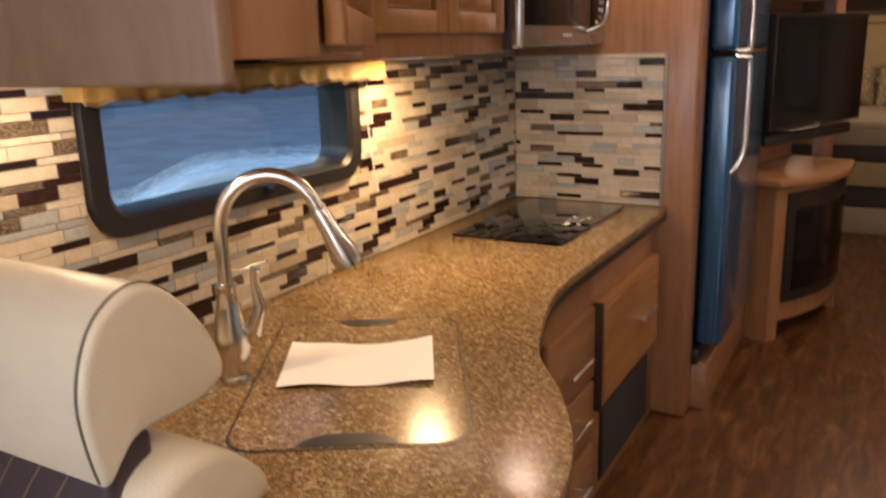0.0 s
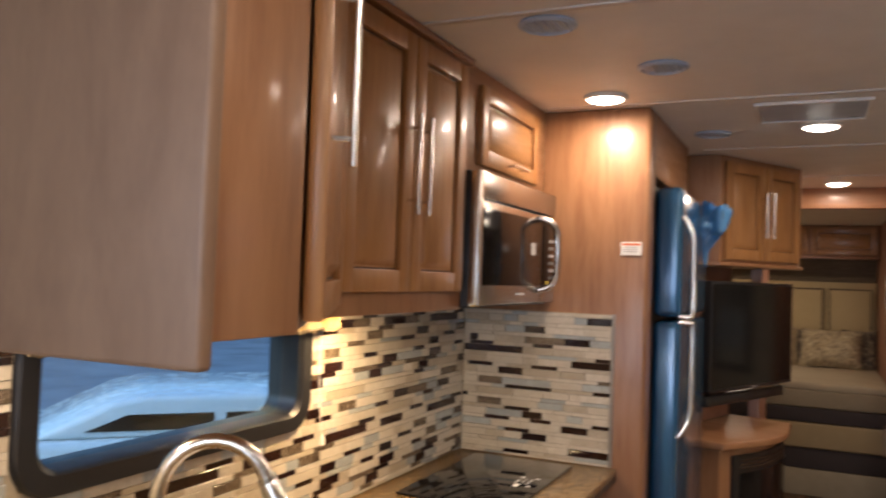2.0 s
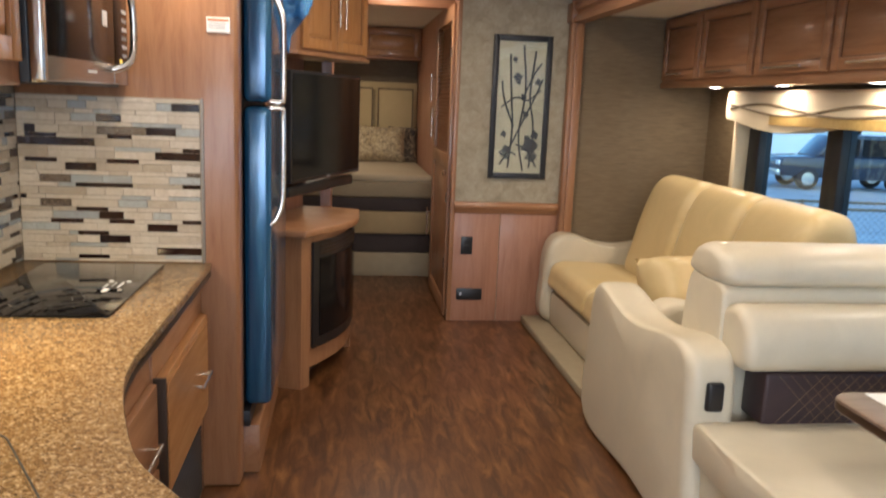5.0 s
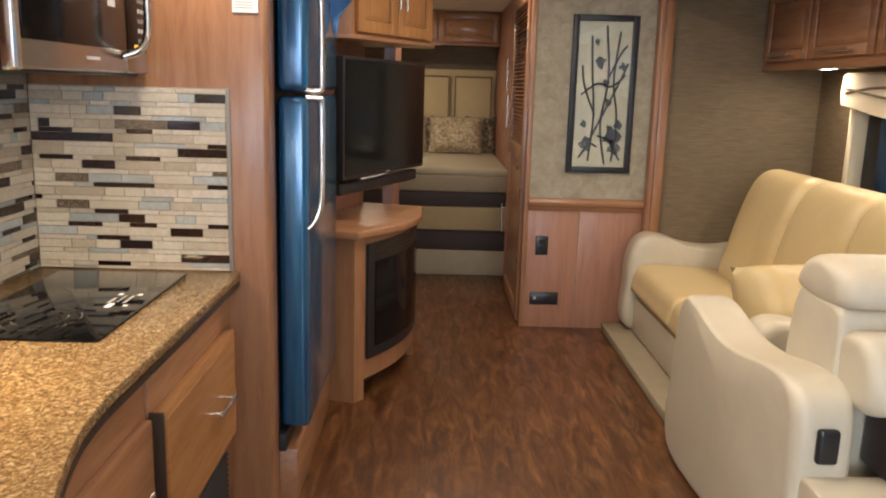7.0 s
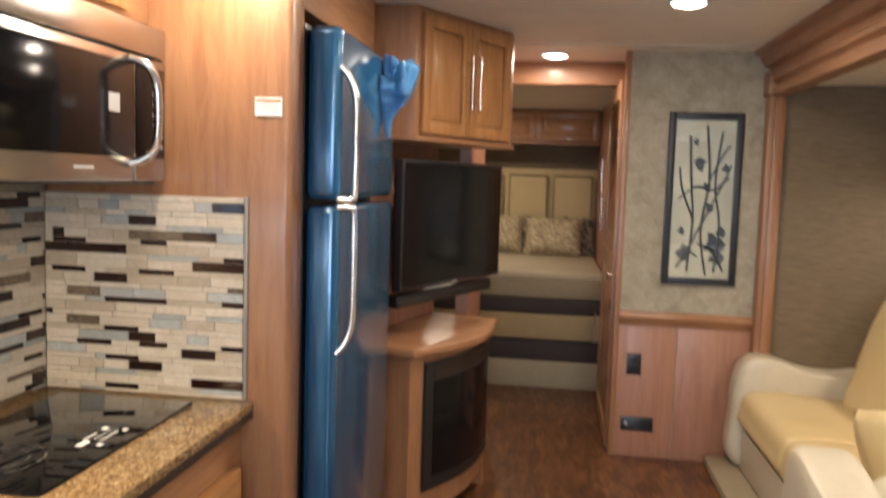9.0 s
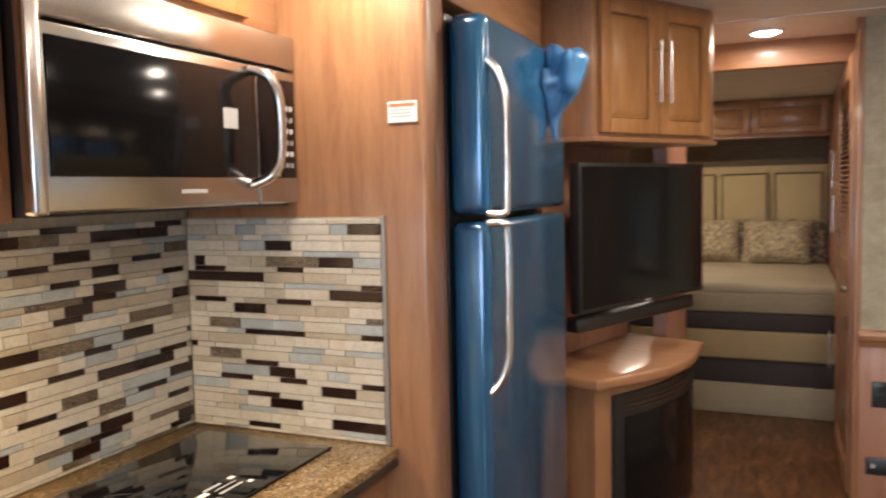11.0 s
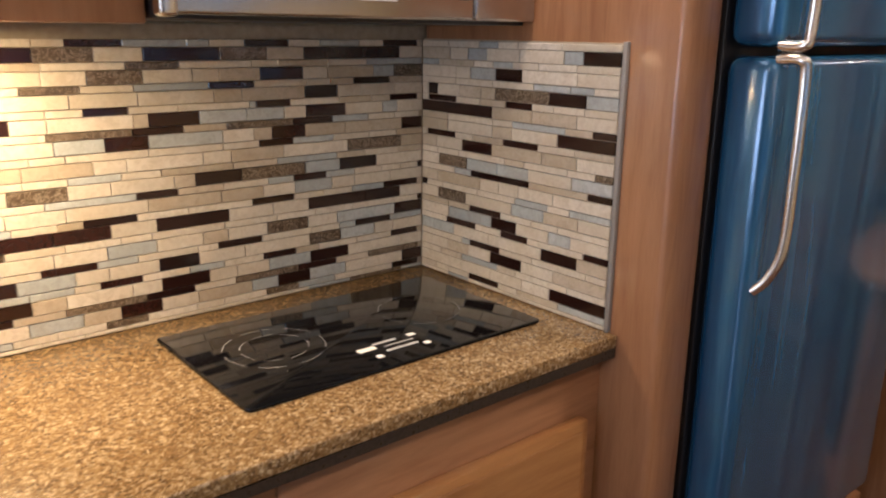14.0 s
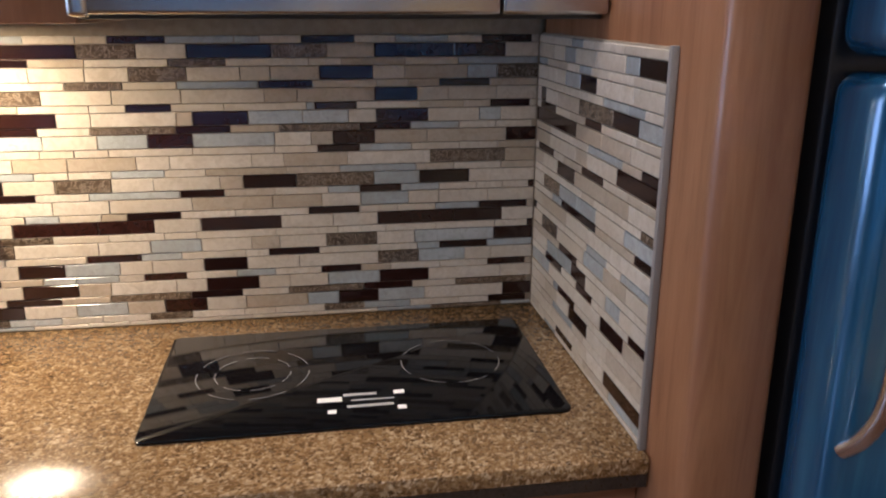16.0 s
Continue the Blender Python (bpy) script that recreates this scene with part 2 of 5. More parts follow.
T_TAN = tile_mat("tile_tan", (0.42, 0.36, 0.27), (0.52, 0.46, 0.37), 0.34)
GOLD = cloth_mat("gold_brocade", (0.58, 0.43, 0.15), (0.22, 0.13, 0.035), 38.0, 0.55)
CURTAIN = cloth_mat("cream_fabric", (0.70, 0.62, 0.45), (0.62, 0.53, 0.37), 80.0)
BRAID = cloth_mat("brown_braid", (0.12, 0.085, 0.05), (0.2, 0.15, 0.09), 120.0)
BEDTOP = cloth_mat("bedspread", (0.42, 0.35, 0.23), (0.33, 0.27, 0.18), 40.0)
# same coverlet as BEDTOP, made darker: fading light put into the colour
BEDSHADED = cloth_mat("taupe_band", (0.30, 0.24, 0.15), (0.22, 0.175, 0.11), 60.0)
BEDDARK = cloth_mat("dark_band", (0.03, 0.022, 0.022), (0.045, 0.033, 0.03), 60.0)
BEDGOLD = cloth_mat("gold_skirt", (0.38, 0.29, 0.15), (0.28, 0.20, 0.10), 18.0)
def blotch_mat(name, a, b, c):
    m = mat(name, a, 0.85)
    n = Nodes(m)
    v = n.coords()
    f = n.noise(v, 16.0, 3, 0.5, 1.6)
    g = n.noise(v, 48.0, 3, 0.5, 1.0)
    col = n.ramp(f, [(0.42, a), (0.47, b), (0.53, b), (0.57, c), (0.62, a)])
    n.base(n.mix(n.ramp(g, [(0.5, (0, 0, 0)), (0.56, (0.6, 0.6, 0.6))]), col, c))
    n.bump(g, 0.2, 0.002)
    return m


PILLOW = blotch_mat("patterned_pillow", (0.42, 0.33, 0.18), (0.55, 0.45, 0.28), (0.15, 0.11, 0.07))
PILLOWDK = blotch_mat("dark_pillow", (0.10, 0.075, 0.05), (0.36, 0.28, 0.17), (0.03, 0.028, 0.035))
HEADB = cloth_mat("headboard_fabric", (0.60, 0.47, 0.25), (0.52, 0.40, 0.20), 70.0)
CARPET = cloth_mat("beige_carpet", (0.36, 0.30, 0.20), (0.28, 0.23, 0.15), 120.0, 0.95)
PAPER = mat("white_paper", (0.9, 0.9, 0.88), 0.6)
ORANGE = mat("orange_print", (0.75, 0.20, 0.08), 0.6)
GREYPRINT = mat("grey_print", (0.45, 0.45, 0.45), 0.6)
YELLOW = mat("yellow_sticker", (0.85, 0.65, 0.05), 0.5)
ARTBACK = plain_mat("art_panel", (0.29, 0.25, 0.165), 0.35, 0.25, 5.0)
ARTBLACK = plain_mat("art_black_iron", (0.010, 0.012, 0.018), 0.45, 0.2)
GLOW = mat("lamp_diffuser", (0.9, 0.85, 0.75), 0.4, emit=(1.0, 0.88, 0.70), strength=12.0)
GLASS = mat("clear_glass", (0.92, 0.97, 1.0), 0.0, trans=1.0)
TINT = mat("tinted_glass", (0.53, 0.80, 0.97), 0.0, trans=1.0)
FILM = mat("blue_film", (0.012, 0.075, 0.135), 0.22, 0.35, coat=0.9)
fn = Nodes(FILM)
fv = fn.coords((9, 9, 0.6))
ff = fn.noise(fv, 3.0, 4, 0.6, 0.4)
fn.base(fn.ramp(ff, [(0.3, (0.014, 0.07, 0.16)), (0.55, (0.024, 0.115, 0.235)), (0.75, (0.05, 0.19, 0.34))]))
fn.bump(fn.noise(fn.coords((1, 1, 0.3)), 14.0, 3), 0.14, 0.004)
FILM_LOOSE = mat("loose_blue_film", (0.12, 0.36, 0.72), 0.15, trans=0.6, coat=0.6)
TABLE = wood_mat("table_top", (0.13, 0.085, 0.06), (0.22, 0.15, 0.11), (0.30, 0.21, 0.16), "x", 0.3, 0.3)
PURPLE = mat("purple_print", (0.30, 0.12, 0.45), 0.5)
LOT = plain_mat("wet_lot", (0.22, 0.26, 0.30), 0.5, 0.5, 0.9)
ASPHALT = plain_mat("asphalt", (0.07, 0.075, 0.085), 0.7, 0.5, 2.0)
CONCRETE = plain_mat("concrete_snowy", (0.36, 0.40, 0.42), 0.6, 0.3, 1.2)
CARPAINT = plain_mat("dark_car_paint", (0.012, 0.016, 0.028), 0.15, 0.1, coat=0.6)
WHITEPAINT = plain_mat("white_car_paint", (0.62, 0.68, 0.70), 0.25, 0.05, coat=0.5)
BLUESIDE = plain_mat('blue_grey_siding', (0.10, 0.14, 0.20), 0.7, 0.2, 1.0)
FACADE = plain_mat("pale_siding", (0.60, 0.62, 0.64), 0.7, 0.15, 1.0)
ROOFM = plain_mat("grey_roof", (0.10, 0.11, 0.13), 0.8, 0.3, 2.0)
RUBBER = plain_mat("rubber", (0.015, 0.015, 0.016), 0.8, 0.3, 40.0)
CLADDING = plain_mat("outer_shell", (0.55, 0.53, 0.50), 0.6, 0.1)


# ---- mesh helpers ----
def box(x0, x1, y0, y1, z0, z1, b=0.0, seg=2, bm=None):
    bm = bm or bmesh.new()
    r = bmesh.ops.create_cube(bm, size=1.0, matrix=Matrix.Translation(((x0 + x1) / 2, (y0 + y1) / 2, (z0 + z1) / 2)) @ Matrix.Diagonal((x1 - x0, y1 - y0, z1 - z0, 1)))
    if b:
        edges = {e for v in r["verts"] for e in v.link_edges}
        bmesh.ops.bevel(bm, geom=list(edges), offset=b, segments=seg, profile=0.5, affect="EDGES")
    return bm


def prism(points, axis, a, b, bevel=0.0, seg=2, bm=None, only_caps=False):
    """Extrude a closed outline along an axis. Outline pairs run (y, z) for x, (x, z) for y, (x, y) for z."""
    bm = bm or bmesh.new()
    put = {"x": lambda p, t: (t, p[0], p[1]), "y": lambda p, t: (p[0], t, p[1]), "z": lambda p, t: (p[0], p[1], t)}[axis]
    lo = [bm.verts.new(put(p, a)) for p in points]
    hi = [bm.verts.new(put(p, b)) for p in points]
    n = len(points)
    caps = [bm.faces.new(lo), bm.faces.new(hi)]
    for i in range(n):
        bm.faces.new((lo[i], lo[(i + 1) % n], hi[(i + 1) % n], hi[i]))
    bmesh.ops.recalc_face_normals(bm, faces=bm.faces)
    if bevel:
        edges = {e for f in caps for e in f.edges} if only_caps else set(bm.edges)
        bmesh.ops.bevel(bm, geom=list(edges), offset=bevel, segments=seg, profile=0.5, affect="EDGES", clamp_overlap=True)
    return bm


def tube(path, r, n=10, bm=None):
    """A round tube along points; r may be a list."""
    bm = bm or bmesh.new()
    pts = [Vector(p) for p in path]
    rings, side = [], None
    for i, p in enumerate(pts):
        d = (pts[min(i + 1, len(pts) - 1)] - pts[max(i - 1, 0)]).normalized()
        if side is None:
            side = d.orthogonal().normalized()
        side = (side - d * side.dot(d)).normalized()
        up = d.cross(side)
        rr = r[i] if isinstance(r, (list, tuple)) else r
        rings.append([bm.verts.new(p + rr * (math.cos(k * 2 * math.pi / n) * side + math.sin(k * 2 * math.pi / n) * up)) for k in range(n)])
    for a, b in zip(rings, rings[1:]):
        for k in range(n):
            bm.faces.new((a[k], a[(k + 1) % n], b[(k + 1) % n], b[k]))
    bm.faces.new(rings[0][::-1])
    bm.faces.new(rings[-1])
    bmesh.ops.recalc_face_normals(bm, faces=bm.faces)
    return bm


def lathe(profile, centre, n=24, bm=None):
    """Turn (radius, height) pairs about the vertical through centre."""
    bm = bm or bmesh.new()
    c = Vector(centre)
    rings = [[bm.verts.new(c + Vector((r * math.cos(k * 2 * math.pi / n), r * math.sin(k * 2 * math.pi / n), h))) for k in range(n)] for r, h in profile]
    for a, b in zip(rings, rings[1:]):
        for k in range(n):
            bm.faces.new((a[k], a[(k + 1) % n], b[(k + 1) % n], b[k]))
    bm.faces.new(rings[0][::-1])
    bm.faces.new(rings[-1])
    bmesh.ops.recalc_face_normals(bm, faces=bm.faces)
    return bm


def rounded(w, h, r, n=6):
    """Outline of a rounded rectangle about the origin."""
    out = []
    for cx, cy, a in ((w / 2 - r, h / 2 - r, 0), (-w / 2 + r, h / 2 - r, 90), (-w / 2 + r, -h / 2 + r, 180), (w / 2 - r, -h / 2 + r, 270)):
        for k in range(n + 1):
            t = radians(a + 90 * k / n)
            out.append((cx + r * math.cos(t), cy + r * math.sin(t)))
    return out


def spline(points, n=8, closed=False):
    """A smooth line through points of any dimension."""
    p = [Vector(q) for q in points]
    m = len(p)
    out = []
    for i in range(m if closed else m - 1):
        if closed:
            a, b, c, d = p[i - 1], p[i], p[(i + 1) % m], p[(i + 2) % m]
        else:
            a, b, c, d = p[max(i - 1, 0)], p[i], p[i + 1], p[min(i + 2, m - 1)]
        for k in range(n):
            t = k / n
            out.append(0.5 * (2 * b + (c - a) * t + (2 * a - 5 * b + 4 * c - d) * t * t + (3 * b - a - 3 * c + d) * t ** 3))
    if not closed:
        out.append(p[-1])
    return out


def smooth(bm, angle=40):
    for f in bm.faces:
        f.smooth = True
    for e in bm.edges:
        if len(e.link_faces) == 2 and e.calc_face_angle(0) > radians(angle):
            e.smooth = False


def mesh_of(name, bm, material, m=None, soft=True):
    if m is not None:
        bm.transform(m)
    if soft:
        smooth(bm)
    me = bpy.data.meshes.new(name)
    bm.to_mesh(me)
    bm.free()
    me.materials.append(material)
    return me


def thing(name, label, category, at=(0, 0, 0), group="", m=None):
    """An Empty at the base of a thing with parts."""
    ob = new(name)
    ob.empty_display_size = 0.05
    W[ob] = m if m is not None else Matrix.Translation(at)
    ob.matrix_basis = W[ob]
    return tagged(ob, label, category, group)


def solid(name, bm, material, label, category, kind="", group="", m=None):
    """A thing or a piece of the setting that is one mesh."""
    ob = new(name, mesh_of(name, bm, material, m))
    W[ob] = Matrix.Identity(4)
    return tagged(ob, label, category, group, kind)


def part(name, bm, material, parent, label="", m=None):
    """One mesh under a thing or under a part; bm holds world places."""
    inv = W[parent].inverted()
    ob = new(name, mesh_of(name, bm, material, inv @ m if m is not None else inv))
    ob.parent = parent
    W[ob] = W[parent]
    return tagged(ob, label)


def bar_handle(parent, p0, p1, out, r=0.006, material=None, label="satin nickel bar handle"):
    """A bar handle from p0 to p1, standing off along out."""
    a, b, o = Vector(p0), Vector(p1), Vector(out)
    d = (b - a).normalized()
    bm = tube([a + o, b + o], r)
    for q in (a + d * (b - a).length * 0.14, b - d * (b - a).length * 0.14):
        tube([q, q + o], r * 0.7, 8, bm)
    return part("handle", bm, material or CHROME, parent, label)


def panel_door(parent, m, w, h, material=None, t=0.02, stile=0.055, handle=None, name="door"):
    """A raised-panel door. Local frame: width along x, height along z, front towards -y, origin at the lower corner of its back."""
    material = material or WOOD_DOOR
    bm = bmesh.new()
    box(0, stile, -t, 0, 0, h, 0.003, 2, bm)
    box(w - stile, w, -t, 0, 0, h, 0.003, 2, bm)
    box(stile, w - stile, -t, 0, 0, stile, 0.003, 2, bm)
    box(stile, w - stile, -t, 0, h - stile, h, 0.003, 2, bm)
    d = part(name, bm, material, parent, "", m)
    i = stile - 0.001
    pb = bmesh.new()
    box(i, w - i, -t * 0.35, -0.001, i, h - i, 0, 1, pb)
    f = min(0.03, (w - 2 * i) * 0.2, (h - 2 * i) * 0.25)
    lo = [pb.verts.new(c) for c in ((i + f * 0.35, -t * 0.36, i + f * 0.35), (w - i - f * 0.35, -t * 0.36, i + f * 0.35), (w - i - f * 0.35, -t * 0.36, h - i - f * 0.35), (i + f * 0.35, -t * 0.36, h - i - f * 0.35))]
    hi = [pb.verts.new(c) for c in ((i + f, -t * 0.9, i + f), (w - i - f, -t * 0.9, i + f), (w - i - f, -t * 0.9, h - i - f), (i + f, -t * 0.9, h - i - f))]
    pb.faces.new(hi)
    for k in range(4):
        pb.faces.new((lo[k], lo[(k + 1) % 4], hi[(k + 1) % 4], hi[k]))
    bmesh.ops.recalc_face_normals(pb, faces=pb.faces)
    part("panel", pb, material, d, "", m)
    gb = bmesh.new()
    g0, g1, gy = i + 0.0015, i + 0.0055, -t * 0.40
    box(g0, g1, gy, gy + 0.002, g0, h - g0, 0, 1, gb)
    box(w - g1, w - g0, gy, gy + 0.002, g0, h - g0, 0, 1, gb)
    box(g1, w - g1, gy, gy + 0.002, g0, g1, 0, 1, gb)
    box(g1, w - g1, gy, gy + 0.002, h - g1, h - g0, 0, 1, gb)
    part("glaze_line", gb, GLAZE, d, "dark glaze line round the panel", m)
    if handle:
        (ax, az), (bx, bz) = handle
        bar_handle(d, m @ Vector((ax, -t, az)), m @ Vector((bx, -t, bz)), m.to_3x3() @ Vector((0, -0.032, 0)))
    return d


def facing(x, y, z, deg):
    """Pose of a front that looks along -y, turned by deg about the vertical."""
    return pose(x, y, z, 0, 0, deg)


def cushion(parts, axis, a, b, points, bevel=0.03, seg=4):
    """A padded roll: an outline swept along an axis, its ends rounded over."""
    out = [tuple(p) for p in spline(points, 6, True)]
    n = len(out)
    cx, cy = sum(p[0] for p in out) / n, sum(p[1] for p in out) / n
    reach = sum(math.hypot(p[0] - cx, p[1] - cy) for p in out) / n
    put = {"x": lambda p, q, t: (t, p, q), "y": lambda p, q, t: (p, t, q)}[axis]
    rows = []
    for k in range(seg + 1):
        w = radians(90 * k / seg)
        rows.append((a + bevel * (1 - math.cos(w)), bevel * (1 - math.sin(w))))
    mid = [(a + bevel + (b - a - 2 * bevel) * k / 6, 0.0) for k in range(1, 6)]
    rows += mid + [(b - (t - a), s) for t, s in reversed(rows)]
    bm = bmesh.new()
    rings = [[bm.verts.new(put(cx + (p - cx) * (1 - s / reach), cy + (q - cy) * (1 - s / reach), t)) for p, q in out] for t, s in rows]
    for r0, r1 in zip(rings, rings[1:]):
        for k in range(n):
            bm.faces.new((r0[k], r0[(k + 1) % n], r1[(k + 1) % n], r1[k]))
    for ring in (rings[0], rings[-1]):
        c = bm.verts.new(sum((v.co for v in ring), Vector()) / n)
        for k in range(n):
            bm.faces.new((ring[k], ring[(k + 1) % n], c))
    bmesh.ops.recalc_face_normals(bm, faces=bm.faces)
    return bm


# ---- structure ----
def wall(name, bm, material, label):
    return solid(name, bm, material, label, "wall", "structure")


ground = solid("ground", box(-400, 400, -400, 400, -1.2, -0.95), ASPHALT, "dark wet asphalt parking lot outside", "ground", "structure")
floor = solid("floor", box(-0.1, 2.585, -5.5, 6.0, -0.06, 0.0), FLOOR, "reddish brown streaked wood plank floor", "floor", "structure")
floor_b = solid("floor_slide", box(2.585, 3.65, -3.4, 2.4, -0.06, 0.012), CARPET, "beige carpet under the sofa", "floor", "structure")
solid("trim_1", box(2.33, 2.62, 0.25, 2.30, 0.0, 0.05, 0.006), CARPET, "beige carpeted slide-out edge step", "trim", "structure")

ceil_bm = box(-0.1, 2.66, -5.5, 6.0, CEIL, CEIL + 0.06)
ceiling = solid("ceiling", ceil_bm, CEILING, "off-white padded vinyl ceiling", "ceiling", "structure")
for i, yy in enumerate((-1.15, -0.05, 1.05, 2.15)):
    solid(f"trim_{i + 2}", box(0.35 if yy < 0 else 0.8, 2.5, yy - 0.012, yy + 0.012, CEIL - 0.005, CEIL, 0.002), SEAMSTRIP, "pale ceiling seam strip", "trim", "structure")

# outer left wall with the galley window
WY0, WY1, WZ0, WZ1 = -2.04, -1.12, 1.13, 1.475
bm = box(-0.1, 0.0, -3.6, WY0 + 0.03, 0, CEIL)
# leaves an opening for the added, unseen driver's window
box(-0.1, 0.0, -5.5, -5.0, 0, CEIL, 0, 1, bm)
box(-0.1, 0.0, -5.0, -3.6, 0, 0.8, 0, 1, bm)
box(-0.1, 0.0, -5.0, -3.6, 1.9, CEIL, 0, 1, bm)
box(-0.1, 0.0, WY1 - 0.03, 6.0, 0, CEIL, 0, 1, bm)
box(-0.1, 0.0, WY0 + 0.03, WY1 - 0.03, 0, WZ0 + 0.03, 0, 1, bm)
box(-0.1, 0.0, WY0 + 0.03, WY1 - 0.03, WZ1 - 0.03, CEIL, 0, 1, bm)
wall("wall_west", bm, PAPER_WALL, "outer side wall behind the galley")

# right side: wall of the body, fore of the slide-out, and the slide-out's outer wall with its window
wall("wall_east_fore", box(2.60, 2.70, -5.5, -3.4, 0, CEIL), PAPER_WALL, "outer side wall beside the cab")
SY0, SY1, SZ0, SZ1 = -2.2, 1.72, 0.72, 1.50
bm = box(3.55, 3.65, -3.4, SY0, 0, 2.12)
box(3.55, 3.65, SY1, 2.4, 0, 2.12, 0, 1, bm)
box(3.55, 3.65, SY0, SY1, 0, SZ0, 0, 1, bm)
box(3.55, 3.65, SY0, SY1, SZ1, 2.12, 0, 1, bm)
wall("wall_slide", bm, PAPER_BROWN, "brown woven wallpaper slide-out wall with window")
wall("wall_slide_end", box(2.62, 3.55, 2.32, 2.40, 0, 2.12), PAPER_BROWN, "brown woven wallpaper end wall of the slide-out")
wall("wall_slide_front", box(2.70, 3.55, -3.5, -3.4, 0, 2.12), PAPER_BROWN, "brown woven wallpaper front wall of the slide-out")
solid("ceiling_slide", box(2.60, 3.65, -3.4, 2.40, 2.062, 2.12), CEILING, "low off-white slide-out ceiling", "ceiling", "structure")

# front end with the windscreen behind the walker
bm = box(-0.1, 2.7, -5.6, -5.5, 0, 0.75)
box(-0.1, 2.7, -5.6, -5.5, 2.0, CEIL, 0, 1, bm)
box(-0.1, 0.12, -5.6, -5.5, 0.75, 2.0, 0, 1, bm)
box(2.48, 2.7, -5.6, -5.5, 0.75, 2.0, 0, 1, bm)
wall("wall_south", bm, CLADDING, "front end wall with windscreen opening")
wall("wall_north", box(-0.1, 2.7, 5.5, 5.6, 0, CEIL), PAPER_BROWN, "bedroom rear wall")
wall("wall_bedroom_east", box(2.60, 2.70, 2.40, 5.5, 0, CEIL), PAPER_BROWN, "bedroom side wall")

# partition with the picture
pt = wall("wall_partition", box(1.845, 2.60, 2.345, 2.40, 0, CEIL), PAPER_WALL, "mottled beige wallpaper partition wall")
wainscot = thing("wainscot", "reddish wood wainscot panel below the wallpaper", "wainscot", (2.2, 2.34, 0))
part("panel", box(1.845, 2.155, 2.335, 2.345, 0, 0.765, 0.002), WAINSCOT, wainscot)
part("panel", box(2.159, 2.545, 2.335, 2.345, 0, 0.765, 0.002), WAINSCOT, wainscot)
rail = prism([(2.30, 0.80), (2.312, 0.822), (2.345, 0.822), (2.345, 0.745), (2.325, 0.745), (2.318, 0.77), (2.305, 0.778)], "x", 1.84, 2.555, 0.003)
solid("chair_rail", rail, WOOD_X, "moulded wooden chair rail on the partition", "chair rail")
solid("trim_corner", box(1.815, 1.845, 2.33, 2.40, 0, CEIL, 0.004), WOOD, "wooden corner trim of the partition", "trim", "structure")

# slide-out surround: post and moulded fascia
bm = box(2.545, 2.625, 2.27, 2.345, 0.0, 2.02, 0.014, 3)
box(2.575, 2.63, 2.255, 2.275, 0.0, 2.02, 0.006, 2, bm)
solid("trim_post", bm, WOOD, "rounded wooden post framing the slide-out", "trim", "structure")
fascia = thing("slide_fascia", "moulded cherry wood fascia along the slide-out", "fascia", (2.58, 0, 2.0))
prof = [(2.63, 2.00), (2.55, 2.00), (2.545, 2.03), (2.565, 2.04), (2.565, 2.06), (2.54, 2.075), (2.54, 2.10), (2.56, 2.115), (2.56, 2.145), (2.525, 2.16), (2.505, 2.205), (2.47, 2.215), (2.47, CEIL), (2.63, CEIL)]
part("moulding", prism(prof, "y", -3.4, 2.345, 0.0), WOOD_H, fascia)
for y0 in (0.0, -2.6):
    bm = box(2.51, 2.60, y0, y0 + 0.36, 1.975, 2.15, 0.012, 3)
    box(2.495, 2.56, y0 + 0.05, y0 + 0.31, 2.03, 2.13, 0.01, 2, bm)
    box(2.50, 2.60, y0 - 0.02, y0 + 0.38, 1.985, 2.01, 0.006, 2, bm)
    part("block", bm, WOOD_H, fascia)
corbel = [(2.23, 2.0), (2.345, 2.0), (2.345, 2.12), (2.22, 2.12), (2.21, 2.08), (2.225, 2.05)]
part("corbel", prism(corbel, "x", 2.53, 2.64, 0.006), WOOD_H, fascia)

# hall: louvred wardrobe wall on one side, plain wall on the other, header
wall("wall_hall", box(0.97, 1.03, 1.98, 2.75, 0, CEIL), WAINSCOT, "wood panelled hall wall")
solid("trim_header", box(1.0, 1.90, 2.76, 2.84, 2.10, CEIL, 0.004), WOOD_X, "wooden header above the bedroom opening", "trim", "structure")
solid("ceiling_bedroom", box(0.0, 2.6, 2.86, 5.5, 2.16, 2.22), CEILING, "lower bedroom ceiling", "ceiling", "structure")


# ---- galley ----
# tall partition beside the refrigerator, with its surround
surround = thing("fridge_surround", "tall cherry wood panel and header around the refrigerator", "cabinet", (0.4, 0.03, 0))
part("side_panel", box(0.0, 0.740, 0.0, 0.115, 0, CEIL, 0.018, 3), WOOD, surround)
part("header", box(0.0, 0.735, 0.117, 0.99, 1.985, CEIL, 0.004), WOOD_H, surround)
part("plinth", box(0.2, 0.80, 0.117, 0.98, 0.0, 0.20, 0.006), WOOD_H, surround)
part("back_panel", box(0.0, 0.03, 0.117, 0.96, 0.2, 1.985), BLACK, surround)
part("far_panel", box(0.0, 0.745, 0.961, 0.99, 0.0, 1.985, 0.004), WOOD, surround)

